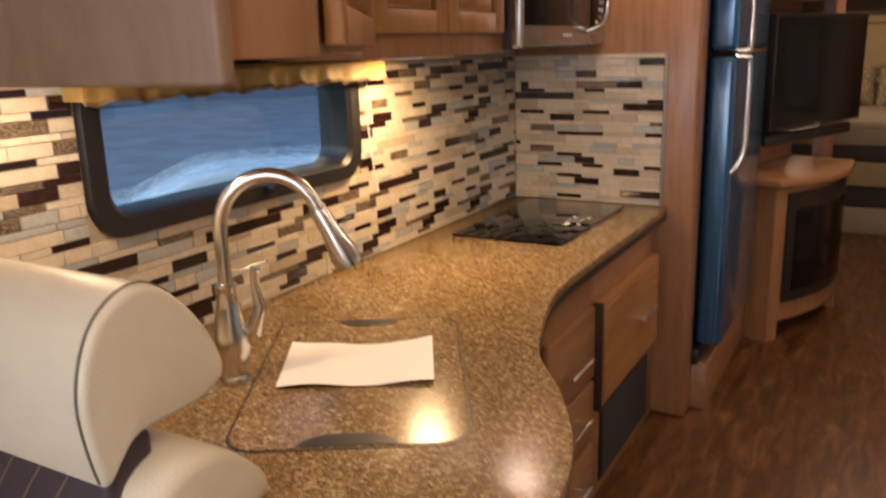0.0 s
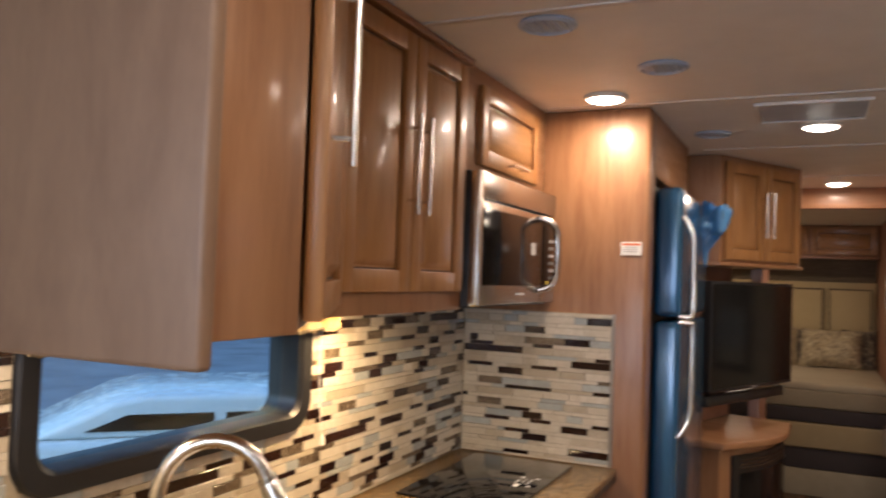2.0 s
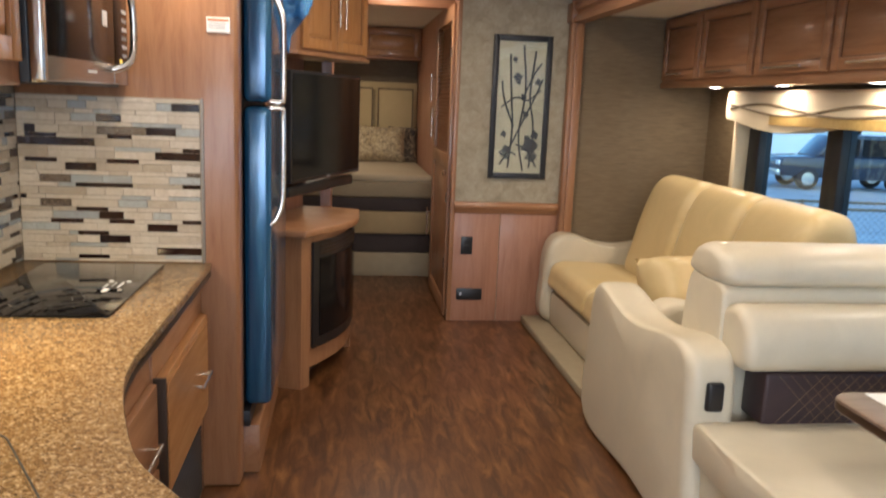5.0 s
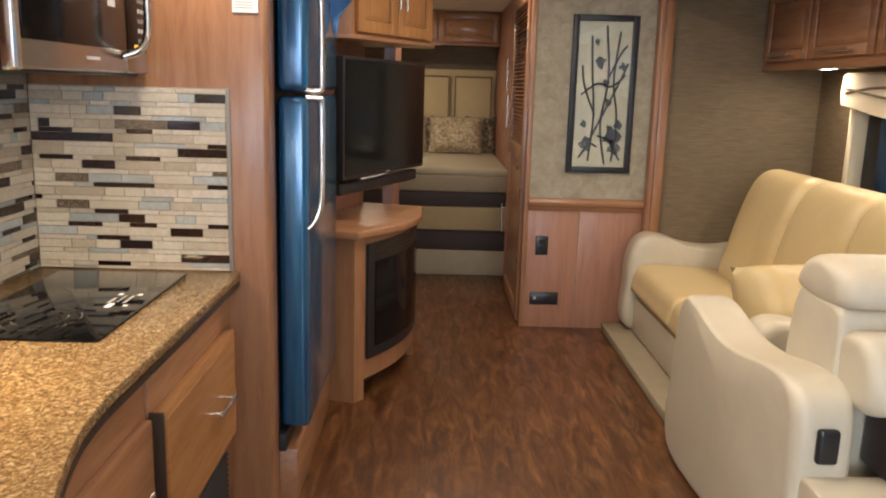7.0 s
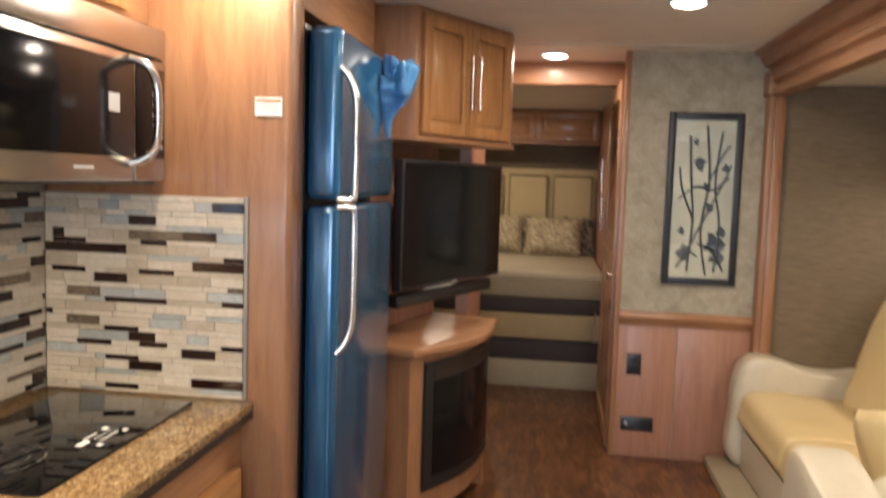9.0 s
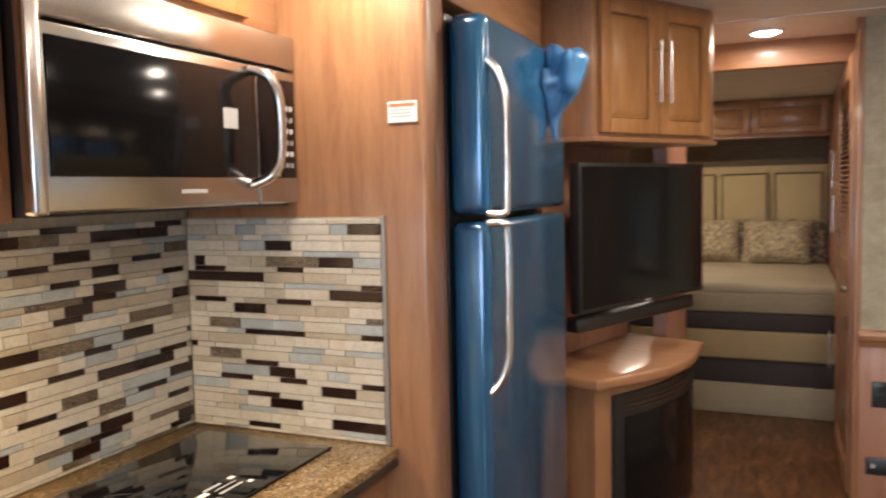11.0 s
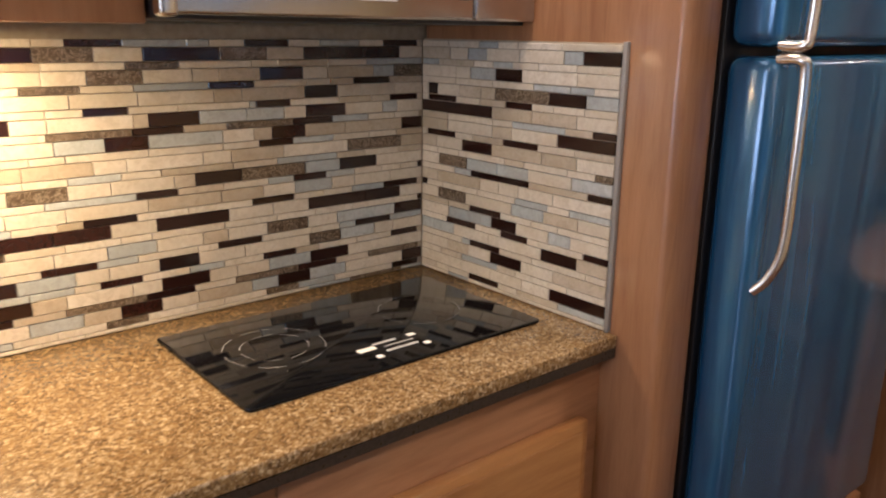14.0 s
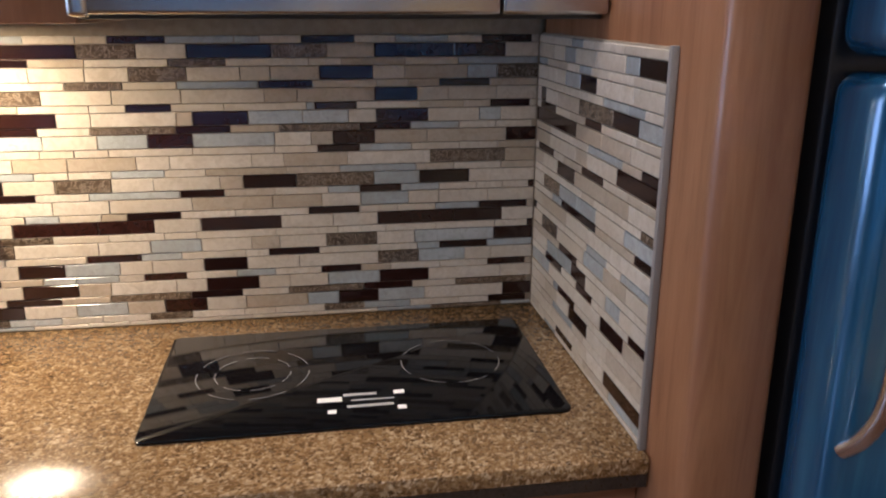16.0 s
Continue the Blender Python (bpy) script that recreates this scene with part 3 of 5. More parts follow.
fridge = thing("refrigerator", "tall two-door refrigerator still wrapped in blue film", "refrigerator", (0.45, 0.5, 0.2))
part("body", box(0.06, 0.735, 0.13, 0.93, 0.20, 1.95, 0.006), BLACK, fridge)
for nm, z0, z1, h0, h1 in (("freezer_door", 1.442, 1.945, 1.445, 1.83), ("door", 0.275, 1.425, 0.985, 1.42)):
    d = part(nm, box(0.740, 0.842, 0.128, 0.90, z0, z1, 0.026, 5), FILM, fridge, "steel door under blue protective film")
    far, near = (h1, h0) if nm == "freezer_door" else (h0, h1)
    s = 1 if far < near else -1
    path = spline([(0.834, 0.150, near), (0.875, 0.152, near), (0.882, 0.158, near - s * 0.03), (0.882, 0.162, (near + far) / 2), (0.879, 0.162, far + s * 0.09), (0.860, 0.156, far + s * 0.03), (0.836, 0.148, far)], 5)
    part("handle", tube(path, 0.011, 10), CHROME, d, "curved satin nickel door handle")
part("grille", box(0.70, 0.765, 0.09, 0.893, 0.205, 0.268, 0.003), BLACK, fridge)
# loose end of the film, crumpled at the door's top
bm = bmesh.new()
bmesh.ops.create_icosphere(bm, subdivisions=4, radius=1.0, matrix=pose(0.885, 0.70, 1.83, 0, 0, 0) @ Matrix.Diagonal((0.065, 0.09, 0.115, 1)))
for v in bm.verts:
    q = (v.co - Vector((0.885, 0.70, 1.83)))
    v.co += q * (noise.noise(v.co * 14) * 0.7 + noise.noise(v.co * 37) * 0.3)
    v.co.x = max(v.co.x, 0.8445)
    if v.co.z < 1.82:
        k = max(0.3, 1 - (1.82 - v.co.z) * 7)
        v.co.y = 0.70 + (v.co.y - 0.70) * k
        v.co.x = 0.8445 + (v.co.x - 0.8445) * k
solid("plastic_wrap", bm, FILM_LOOSE, "crumpled loose blue plastic film on the refrigerator door", "plastic film")

sticker = thing("paper_label", "small white printed label on the wood panel", "label", (0.67, -0.001, 1.7))
part("sheet", box(0.637, 0.714, -0.0035, -0.0005, 1.672, 1.722), PAPER, sticker)
part("heading", box(0.641, 0.710, -0.0045, -0.0036, 1.709, 1.717), ORANGE, sticker)
for z in (1.700, 1.692, 1.684):
    part("text_line", box(0.643, 0.70, -0.0045, -0.0036, z, z + 0.003), GREYPRINT, sticker)

# worktop outline
edge = [(0.0, -0.002), (0.642, -0.002), (0.642, -0.55), (0.640, -1.05)] + [tuple(p) for p in spline([(0.640, -1.05), (0.655, -1.20), (0.70, -1.38), (0.775, -1.59), (0.885, -1.75), (0.975, -1.93), (1.01, -2.10), (0.985, -2.27), (0.90, -2.40), (0.75, -2.44)], 6)] + [(0.0, -2.44)]
top = thing("worktop", "speckled golden brown granite worktop with curved front", "worktop", (0.4, -1.2, 0.83))
part("slab", prism(edge, "z", 0.842, 0.87, 0.004, 2), GRANITE, top)
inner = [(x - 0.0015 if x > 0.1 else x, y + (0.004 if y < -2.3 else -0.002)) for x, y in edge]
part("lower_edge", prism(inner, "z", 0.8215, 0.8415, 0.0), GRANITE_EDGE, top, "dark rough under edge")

# sink covers let into the worktop
SC, SA = Vector((0.495, -1.836, 0.87)), 31.0
sm = pose(SC.x, SC.y, 0, 0, 0, SA)
lid = thing("sink_cover", "granite sink cover with dark finger slots", "sink cover", (SC.x, SC.y, 0.87))
o, n_ = rounded(0.415, 0.625, 0.06), len(rounded(0.415, 0.625, 0.06))
bm = bmesh.new()
a = [bm.verts.new((x, y, 0.8712)) for x, y in o]
b = [bm.verts.new((x * 0.985, y * 0.989, 0.8712)) for x, y in o]
for k in range(n_):
    bm.faces.new((a[k], a[(k + 1) % n_], b[(k + 1) % n_], b[k]))
r = bmesh.ops.extrude_face_region(bm, geom=list(bm.faces))
bmesh.ops.translate(bm, vec=(0, 0, -0.004), verts=[g for g in r["geom"] if isinstance(g, bmesh.types.BMVert)])
part("joint", bm, BLACK, lid, "dark recessed joint", sm)
part("lid", prism(rounded(0.402, 0.612, 0.054), "z", 0.868, 0.8722, 0.001, 1), GRANITE, lid, "", sm)
for sy, w in ((0.304, 0.14), (-0.304, 0.165)):
    s = 1 if sy > 0 else -1
    arc = [(w / 2 * math.cos(radians(180 * k / 16)), sy - s * 0.042 * math.sin(radians(180 * k / 16))) for k in range(17)]
    part("finger_slot", prism(arc, "z", 0.868, 0.8735), BLACK, lid, "dark half-moon finger slot", sm)

bm = bmesh.new()
NX, NY = 12, 6
grid = [[bm.verts.new((-0.15 + 0.30 * i / NX, -0.10 + 0.215 * j / NY, 0.8790 + 0.012 * max(0, (abs(i / NX - 0.5) - 0.38)) * 6 * (j / NY) + 0.004 * math.sin(i * 0.7))) for j in range(NY + 1)] for i in range(NX + 1)]
for i in range(NX):
    for j in range(NY):
        bm.faces.new((grid[i][j], grid[i + 1][j], grid[i + 1][j + 1], grid[i][j + 1]))
bmesh.ops.recalc_face_normals(bm, faces=bm.faces)
bmesh.ops.solidify(bm, geom=list(bm.faces), thickness=0.0008)
solid("paper_sheet", bm, PAPER, "blank white sheet of paper on the sink cover", "paper", m=pose(0.478, -1.818, 0, 0, 0, 31))

# faucet
FB = Vector((0.295, -1.978, 0.87))
fa = thing("faucet", "brushed nickel gooseneck pull-down faucet", "faucet", FB)
part("base", lathe([(0.028, 0.0), (0.029, 0.010), (0.025, 0.016), (0.031, 0.04), (0.036, 0.07), (0.033, 0.10), (0.024, 0.15), (0.018, 0.185), (0.020, 0.19), (0.020, 0.197), (0.016, 0.20)], FB, 28), CHROME, fa)
fd = Vector((0.86, 0.51, 0)).normalized()
neck = [FB + Vector((0, 0, 0.18)), FB + Vector((0, 0, 0.30))]
for k in range(1, 13):
    t = radians(180 - 158 * k / 12)
    neck.append(FB + fd * (0.095 + 0.095 * math.cos(t)) + Vector((0, 0, 0.30 + 0.105 * math.sin(t))))
part("neck", tube(neck, 0.0135, 14), CHROME, fa)
e0 = neck[-1]
dn = (neck[-1] - neck[-2]).normalized()
part("spray_head", tube([e0, e0 + dn * 0.015, e0 + dn * 0.05, e0 + dn * 0.10, e0 + dn * 0.125], [0.0145, 0.018, 0.019, 0.028, 0.026], 18), CHROME, fa)
part("ring", tube([e0 - dn * 0.004, e0 + dn * 0.004], 0.0165, 16), STEEL, fa)
lv = FB + Vector((0.035, 0.028, 0.10))
part("lever", tube([FB + Vector((0.01, 0.01, 0.10)), lv, lv + Vector((0.012, 0.01, 0.05)), lv + Vector((0.004, 0.006, 0.10)), lv + Vector((0.010, 0.008, 0.125))], [0.013, 0.017, 0.013, 0.007, 0.010], 12), CHROME, fa)

# cooktop
hob = thing("cooktop", "black glass two-burner cooktop set in the worktop", "cooktop", (0.3, -0.41, 0.87))
part("glass_plate", prism([(x + 0.2975, y - 0.408) for x, y in rounded(0.395, 0.675, 0.012, 4)], "z", 0.8702, 0.8765, 0.0015, 2), BLACKGLASS, hob)
for cy, rr in ((-0.585, (0.098, 0.066)), (-0.235, (0.09,))):
    for r0 in rr:
        bm = bmesh.new()
        n_ = 48
        a = [bm.verts.new((0.285 + r0 * math.cos(2 * math.pi * k / n_), cy + r0 * math.sin(2 * math.pi * k / n_), 0.8771)) for k in range(n_)]
        b = [bm.verts.new((0.285 + (r0 - 0.0018) * math.cos(2 * math.pi * k / n_), cy + (r0 - 0.0018) * math.sin(2 * math.pi * k / n_), 0.8771)) for k in range(n_)]
        for k in range(n_):
            if (k * 7) % 48 < 34:
                bm.faces.new((a[k], a[(k + 1) % n_], b[(k + 1) % n_], b[k]))
        part("burner_ring", bm, BURNER, hob)
for x, y, w, l in ((0.405, -0.455, 0.016, 0.040), (0.392, -0.405, 0.008, 0.055), (0.432, -0.39, 0.008, 0.075), (0.412, -0.385, 0.004, 0.07), (0.392, -0.340, 0.0125, 0.018), (0.445, -0.340, 0.0125, 0.014), (0.446, -0.452, 0.0125, 0.014)):
    part("printed_mark", box(x - w / 2, x + w / 2, y - l / 2, y + l / 2, 0.8767, 0.8773), PAPER if w > 0.012 else GREYPRINT, hob)

# base units
unit = thing("base_cabinet", "cherry wood base cabinet with one deep drawer above a dark grille", "cabinet", (0.3, -0.37, 0))
part("body", box(0.0, 0.605, -0.755, -0.002, 0.0, 0.8205, 0.003), WOOD_H, unit)
dr = part("drawer_front", box(0.6055, 0.635, -0.745, -0.065, 0.345, 0.70, 0.006, 2), WOOD_DOOR_H, unit)
part("moulding", box(0.6352, 0.639, -0.725, -0.085, 0.365, 0.68, 0.003, 1), WOOD_DOOR_H, dr)
bar_handle(dr, (0.637, -0.37, 0.53), (0.637, -0.20, 0.53), (0.032, 0, 0))
part("edge_strip", box(0.6055, 0.640, -0.757, -0.7455, 0.34, 0.705, 0.002), DARKWOOD, unit, "dark drawer edge")
gr = part("grille", box(0.6055, 0.612, -0.67, -0.11, 0.04, 0.315, 0.003), BLACK, unit, "black furnace vent grille")
for k in range(14):
    z = 0.055 + k * 0.0182
    part("slat", prism([(0.6125, z), (0.620, z + 0.003), (0.620, z + 0.005), (0.6125, z + 0.011)], "y", -0.66, -0.12), BLACK, gr)

unit = thing("drawer_cabinet", "cherry wood drawer unit under the curved worktop", "cabinet", (0.3, -1.2, 0))
body = [(0.0, -0.757), (0.598, -0.757), (0.598, -1.16)] + [tuple(p) for p in spline([(0.598, -1.16), (0.655, -1.38), (0.73, -1.58), (0.84, -1.76), (0.925, -1.94), (0.955, -2.10), (0.93, -2.24), (0.85, -2.35)], 5)] + [(0.0, -2.39)]
part("body", prism(body, "z", 0.0, 0.8205, 0.0), WOOD_H, unit)
for z0, z1, hz in ((0.47, 0.70, 0.57), (0.25, 0.455, 0.37), (0.035, 0.235, 0.14)):
    d = part("drawer_front", box(0.5985, 0.622, -1.155, -0.775, z0, z1, 0.005, 2), WOOD_H, unit)
    bar_handle(d, (0.622, -1.06, hz), (0.622, -0.88, hz), (0.032, 0, 0))

# overhead units
over = thing("overhead_cabinet", "overhead cherry wood cabinet with two raised-panel doors", "cabinet", (0.16, -1.16, 1.48))
part("body", box(0.0, 0.325, -1.53, -0.792, 1.468, CEIL - 0.002, 0.004), WOOD, over)
H = CEIL - 1.53 - 0.03
m0 = Matrix(((0, -1, 0, 0.3255), (1, 0, 0, -1.505), (0, 0, 1, 1.525), (0, 0, 0, 1)))
panel_door(over, m0, 0.335, H, handle=((0.306, 0.20), (0.306, 0.46)))
panel_door(over, Matrix.Translation((0, 0.343, 0)) @ m0, 0.335, H, handle=((0.029, 0.20), (0.029, 0.46)))
part("crown", box(0.0, 0.352, -1.53, -0.80, CEIL - 0.024, CEIL - 0.003, 0.005), WOOD_H, over)

corner = thing("corner_cabinet", "overhead cabinet with angled door and end panel coloured as if daylit", "cabinet", (0.3, -2.0, 1.48))
part("body", prism([(0.0, -1.532), (0.325, -1.532), (0.672, -2.135), (0.672, -2.326), (0.0, -2.326)], "z", 1.485, CEIL - 0.002, 0.003), WOOD, corner)
part("end_panel", box(0.0, 0.705, -2.352, -2.327, 1.456, CEIL - 0.002, 0.007, 3), WOOD_DAYLIT, corner, "end panel, its wood colour greyed as if daylit")
part("stile", box(0.6725, 0.690, -2.3265, -2.150, 1.486, CEIL - 0.002, 0.003), WOOD, corner)
dv = Vector((0.325 - 0.672, -1.532 + 2.135, 0)).normalized()
# front of the angled door looks into the aisle
nx = Vector((dv.y, -dv.x, 0))
m1 = Matrix(((dv.x, -nx.x, 0, 0.674 + nx.x * 0.006 + dv.x * 0.03), (dv.y, -nx.y, 0, -2.134 + nx.y * 0.006 + dv.y * 0.03), (0, 0, 1, 1.50), (0, 0, 0, 1)))
panel_door(corner, m1, 0.61, CEIL - 1.53, t=0.028, handle=((0.030, 0.22), (0.030, 0.50)))
part("light_strip", box(0.13, 0.27, -1.18, -1.00, 1.4605, 1.4675, 0.002), WHITE, over, "slim under-cabinet lamp housing")
part("light_strip", box(0.11, 0.25, -2.29, -2.11, 1.473, 1.4845, 0.003), WHITE, corner, "slim under-cabinet lamp housing")

mwc = thing("microwave_cabinet", "small overhead cabinet with flip-up door above the microwave", "cabinet", (0.16, -0.4, 1.89))
part("body", box(0.0, 0.325, -0.79, -0.002, 1.90, CEIL - 0.002, 0.004), WOOD_H, mwc)
m2 = Matrix(((0, -1, 0, 0.3255), (1, 0, 0, -0.70), (0, 0, 1, 1.925), (0, 0, 0, 1)))
panel_door(mwc, m2, 0.56, 0.255, WOOD_DOOR_H, stile=0.05, handle=((0.20, 0.025), (0.36, 0.025)))

mw = thing("microwave", "stainless steel over-the-range microwave with black glass door", "microwave", (0.18, -0.4, 1.47))
part("body", box(0.0, 0.345, -0.786, -0.004, 1.475, 1.898, 0.004), BLACK, mw)
dm = part("door", box(0.3455, 0.378, -0.787, -0.175, 1.482, 1.808, 0.006, 3), STEEL, mw, "brushed steel door")
part("window", box(0.3785, 0.3815, -0.758, -0.178, 1.545, 1.785, 0.002), SCREEN, dm, "black glass window")
part("vent_panel", box(0.3455, 0.378, -0.787, -0.006, 1.815, 1.897, 0.006, 3), STEEL, mw)
cp = part("control_panel", box(0.3455, 0.378, -0.172, -0.006, 1.482, 1.808, 0.006, 3), STEEL, mw)
part("keypad", box(0.3785, 0.3810, -0.169, -0.020, 1.545, 1.785, 0.002), SCREEN, cp)
for i in range(3):
    for j in range(6):
        part("key", box(0.3812, 0.3818, -0.085 + i * 0.02, -0.072 + i * 0.02, 1.57 + j * 0.028, 1.582 + j * 0.028), GREYPRINT if j % 2 else BURNER, cp)
part("corner_trim", box(0.346, 0.382, -0.792, -0.762, 1.478, 1.898, 0.008, 3), CHROME, mw, "polished corner strip")
hp = spline([(0.379, -0.20, 1.795), (0.425, -0.185, 1.775), (0.437, -0.165, 1.72), (0.437, -0.165, 1.60), (0.425, -0.185, 1.55), (0.379, -0.20, 1.528)], 6)
part("handle", tube(hp, 0.012, 12), CHROME, dm, "bowed polished handle")
part("badge", box(0.3785, 0.3792, -0.44, -0.36, 1.512, 1.520), GREYPRINT, dm, "small grey nameplate bar")
part("sticker", box(0.3813, 0.3818, -0.120, -0.092, 1.549, 1.564), YELLOW, cp, "small yellow sticker")
part("sticker", box(0.3816, 0.3819, -0.30, -0.25, 1.655, 1.70), GREYPRINT, dm)

# window of the galley
wn1 = thing("window_1", "black framed galley window with rounded corners", "window", (0, -1.58, 1.13))
wn1["kind"] = "structure"
cy, cz, ww, wh = (WY0 + WY1) / 2, (WZ0 + WZ1) / 2, WY1 - WY0, WZ1 - WZ0
bm = bmesh.new()
oo, ii = rounded(ww, wh, 0.085, 8), rounded(ww - 0.11, wh - 0.095, 0.05, 8)
rings = []
for x, pts in ((-0.09, oo), (0.014, oo), (0.022, [(p * 0.992, q * 0.985) for p, q in oo]), (0.022, [(p * 1.03, q * 1.06) for p, q in ii]), (0.010, ii), (-0.09, ii)):
    rings.append([bm.verts.new((x, cy + p, cz + q)) for p, q in pts])
k_ = len(oo)
for a, b in zip(rings, rings[1:] + rings[:1]):
    for k in range(k_):
        bm.faces.new((a[k], a[(k + 1) % k_], b[(k + 1) % k_], b[k]))
bmesh.ops.recalc_face_normals(bm, faces=bm.faces)
part("window_frame", bm, WINDOWRUB, wn1)
pane = part("pane", prism([(cy + p * 1.02, cz + q * 1.03) for p, q in ii], "x", -0.05, -0.045), TINT, wn1)
pane.visible_shadow = False
part("latch", tube([(0.02, cy + 0.05, WZ0 + 0.03), (0.045, cy + 0.05, WZ0 + 0.03)], 0.013, 12), BLACK, wn1)
val = thing("valance", "gathered gold brocade valance above the galley window", "valance", (0.03, -1.56, 1.40))
vb = bmesh.new()
vy = [-2.06 + 1.002 * k / 120 for k in range(121)]
fold = [0.006 * math.sin(y * 47) + 0.004 * math.sin(y * 113 + 1) for y in vy]
rows = [[vb.verts.new(c) for c in ((0.004, y, 1.466), (0.062, y, 1.466), (0.070, y, 1.455), (0.066 + f * 0.5, y, 1.432), (0.068 + f, y, 1.412 + f * 0.4), (0.004, y, 1.412))] for y, f in zip(vy, fold)]
for p, q in zip(rows, rows[1:]):
    for k in range(6):
        vb.faces.new((p[k], p[(k + 1) % 6], q[(k + 1) % 6], q[k]))
vb.faces.new(rows[0])
vb.faces.new(rows[-1][::-1])
bmesh.ops.recalc_face_normals(vb, faces=vb.faces)
part("fabric", vb, GOLD, val)
part("braid", tube([(0.069 + f, y, 1.409 + f * 0.6) for y, f in zip(vy, fold)], 0.005, 6), BRAID, val, "twisted brown braid along the lower edge")
cord = thing("pull_cord", "thin white blind cord with a tassel", "cord", (0.03, -1.09, 1.1))
part("string", tube(spline([(0.03, -1.095, 1.40), (0.032, -1.10, 1.28), (0.028, -1.085, 1.19), (0.03, -1.07, 1.10)], 5), 0.0018, 6), WHITE, cord)
part("tassel", lathe([(0.002, 0.03), (0.006, 0.022), (0.008, 0.0), (0.003, -0.003)], (0.03, -1.07, 1.075), 10), WHITE, cord)

# ---- fireplace corner ----
def turned(x, y, deg):
    """Front runs along local x from the near corner; depth along local y."""
    return pose(x, y, 0, 0, 0, deg)


fm = turned(0.908, 1.025, 72.0)
fire = thing("fireplace_cabinet", "angled wood cabinet with built-in electric fireplace", "fireplace", m=fm)
FW = 0.82


def bow(x):
    return -0.075 * math.sin(math.pi * min(1, max(0, x / FW)))


front = [(x, bow(x)) for x in [FW * k / 14 for k in range(15)]]
bm = prism(front + [(FW, 0.42), (0.0, 0.42)], "z", 0.10, 0.785, 0.0)
part("body", bm, WOOD, fire, "", fm)
for x in (0.0, FW - 0.07):
    part("foot", prism([(x, bow(x)), (x + 0.07, bow(x + 0.07)), (x + 0.07, 0.3), (x, 0.3)], "z", 0.0, 0.0995), WOOD, fire, "", fm)
part("recess", box(0.08, FW - 0.08, 0.05, 0.28, 0.002, 0.098), DARKWOOD, fire, "dark toe recess", fm)
tp = [(x, bow(x) * 1.35 - 0.035) for x in [-0.035 + (FW + 0.07) * k / 16 for k in range(17)]]
part("top", prism(tp + [(FW + 0.035, 0.42), (-0.035, 0.42)], "z", 0.786, 0.826, 0.010, 3), WOOD_H, fire, "curved overhanging wooden top", fm)
g = [(x, bow(x) - 0.004) for x in [0.075 + (FW - 0.15) * k / 12 for k in range(13)]]
bm = prism(g + [(x, y - 0.012) for x, y in g[::-1]], "z", 0.20, 0.752, 0.0)
ff_ = part("firebox_frame", bm, BLACK, fire, "black firebox surround", fm)
g2 = [(x, bow(x) - 0.0165) for x in [0.125 + (FW - 0.25) * k / 12 for k in range(13)]]
part("glass", prism(g2 + [(x, y - 0.004) for x, y in g2[::-1]], "z", 0.255, 0.665, 0.0), SCREEN, ff_, "smoked glass front", fm)
for k in range(3):
    z = 0.685 + k * 0.018
    part("vent_slot", prism([(x, y - 0.0005) for x, y in g2] + [(x, y - 0.005) for x, y in g2[::-1]], "z", z, z + 0.008), DARKWOOD, ff_, "", fm)
bm = box(0.0, 0.80, 0.30, 0.34, 0.83, CEIL - 0.01, 0.0)
solid("wall_tv_back", bm, WAINSCOT, "angled wood panel behind the television", "wall", "structure", m=fm)

tm = turned(0.853, 1.045, 67.5)
tv = thing("television", "flat black television on a swing mount", "television", m=tm)
part("bezel", box(0, 0.90, 0.0, 0.045, 1.045, 1.592, 0.006, 2), BLACK, tv, "", tm)
part("screen", box(0.014, 0.886, -0.002, 0.002, 1.062, 1.578), SCREEN, tv, "", tm)
part("mount", box(0.38, 0.52, 0.045, 0.28, 1.22, 1.42, 0.01), BLACK, tv, "", tm)
part("logo", box(0.43, 0.47, -0.003, -0.0005, 1.050, 1.056), GREYPRINT, tv, "", tm)
sb = thing("soundbar", "slim black soundbar below the television", "soundbar", m=tm)
part("housing", box(0.02, 0.86, 0.02, 0.085, 0.972, 1.028, 0.012, 3), BLACK, sb, "", tm)
part("bracket", box(0.40, 0.48, 0.07, 0.30, 0.985, 1.01, 0.003), BLACK, sb, "", tm)

cv = Vector((1.228 - 0.868, 1.84 - 1.20, 0)).normalized()
cn = Vector((cv.y, -cv.x, 0))
wc = thing("wall_cabinet", "overhead cabinet with two raised-panel doors above the television", "cabinet", (0.9, 1.5, 1.69))
part("body", prism([(0.868, 1.20), (1.228, 1.84), (1.228, 1.975), (0.30, 1.975), (0.30, 1.20)], "z", 1.69, CEIL - 0.002, 0.004), WOOD, wc)
part("rail", prism([(0.868 + cn.x * 0.012, 1.19), (1.245, 1.84), (1.245, 1.97), (0.4, 1.97), (0.4, 1.19)], "z", 1.672, 1.6895, 0.003), WOOD_H, wc)
L = 0.734
for k in range(2):
    mm = Matrix(((cv.x, -cn.x, 0, 0.868 + cn.x * 0.001 + cv.x * (0.03 + k * 0.34)), (cv.y, -cn.y, 0, 1.20 + cn.y * 0.001 + cv.y * (0.03 + k * 0.34)), (0, 0, 1, 1.705), (0, 0, 0, 1)))
    panel_door(wc, mm, 0.333, CEIL - 1.705 - 0.03, handle=((0.305, 0.12), (0.305, 0.36)) if k == 0 else ((0.028, 0.12), (0.028, 0.36)))

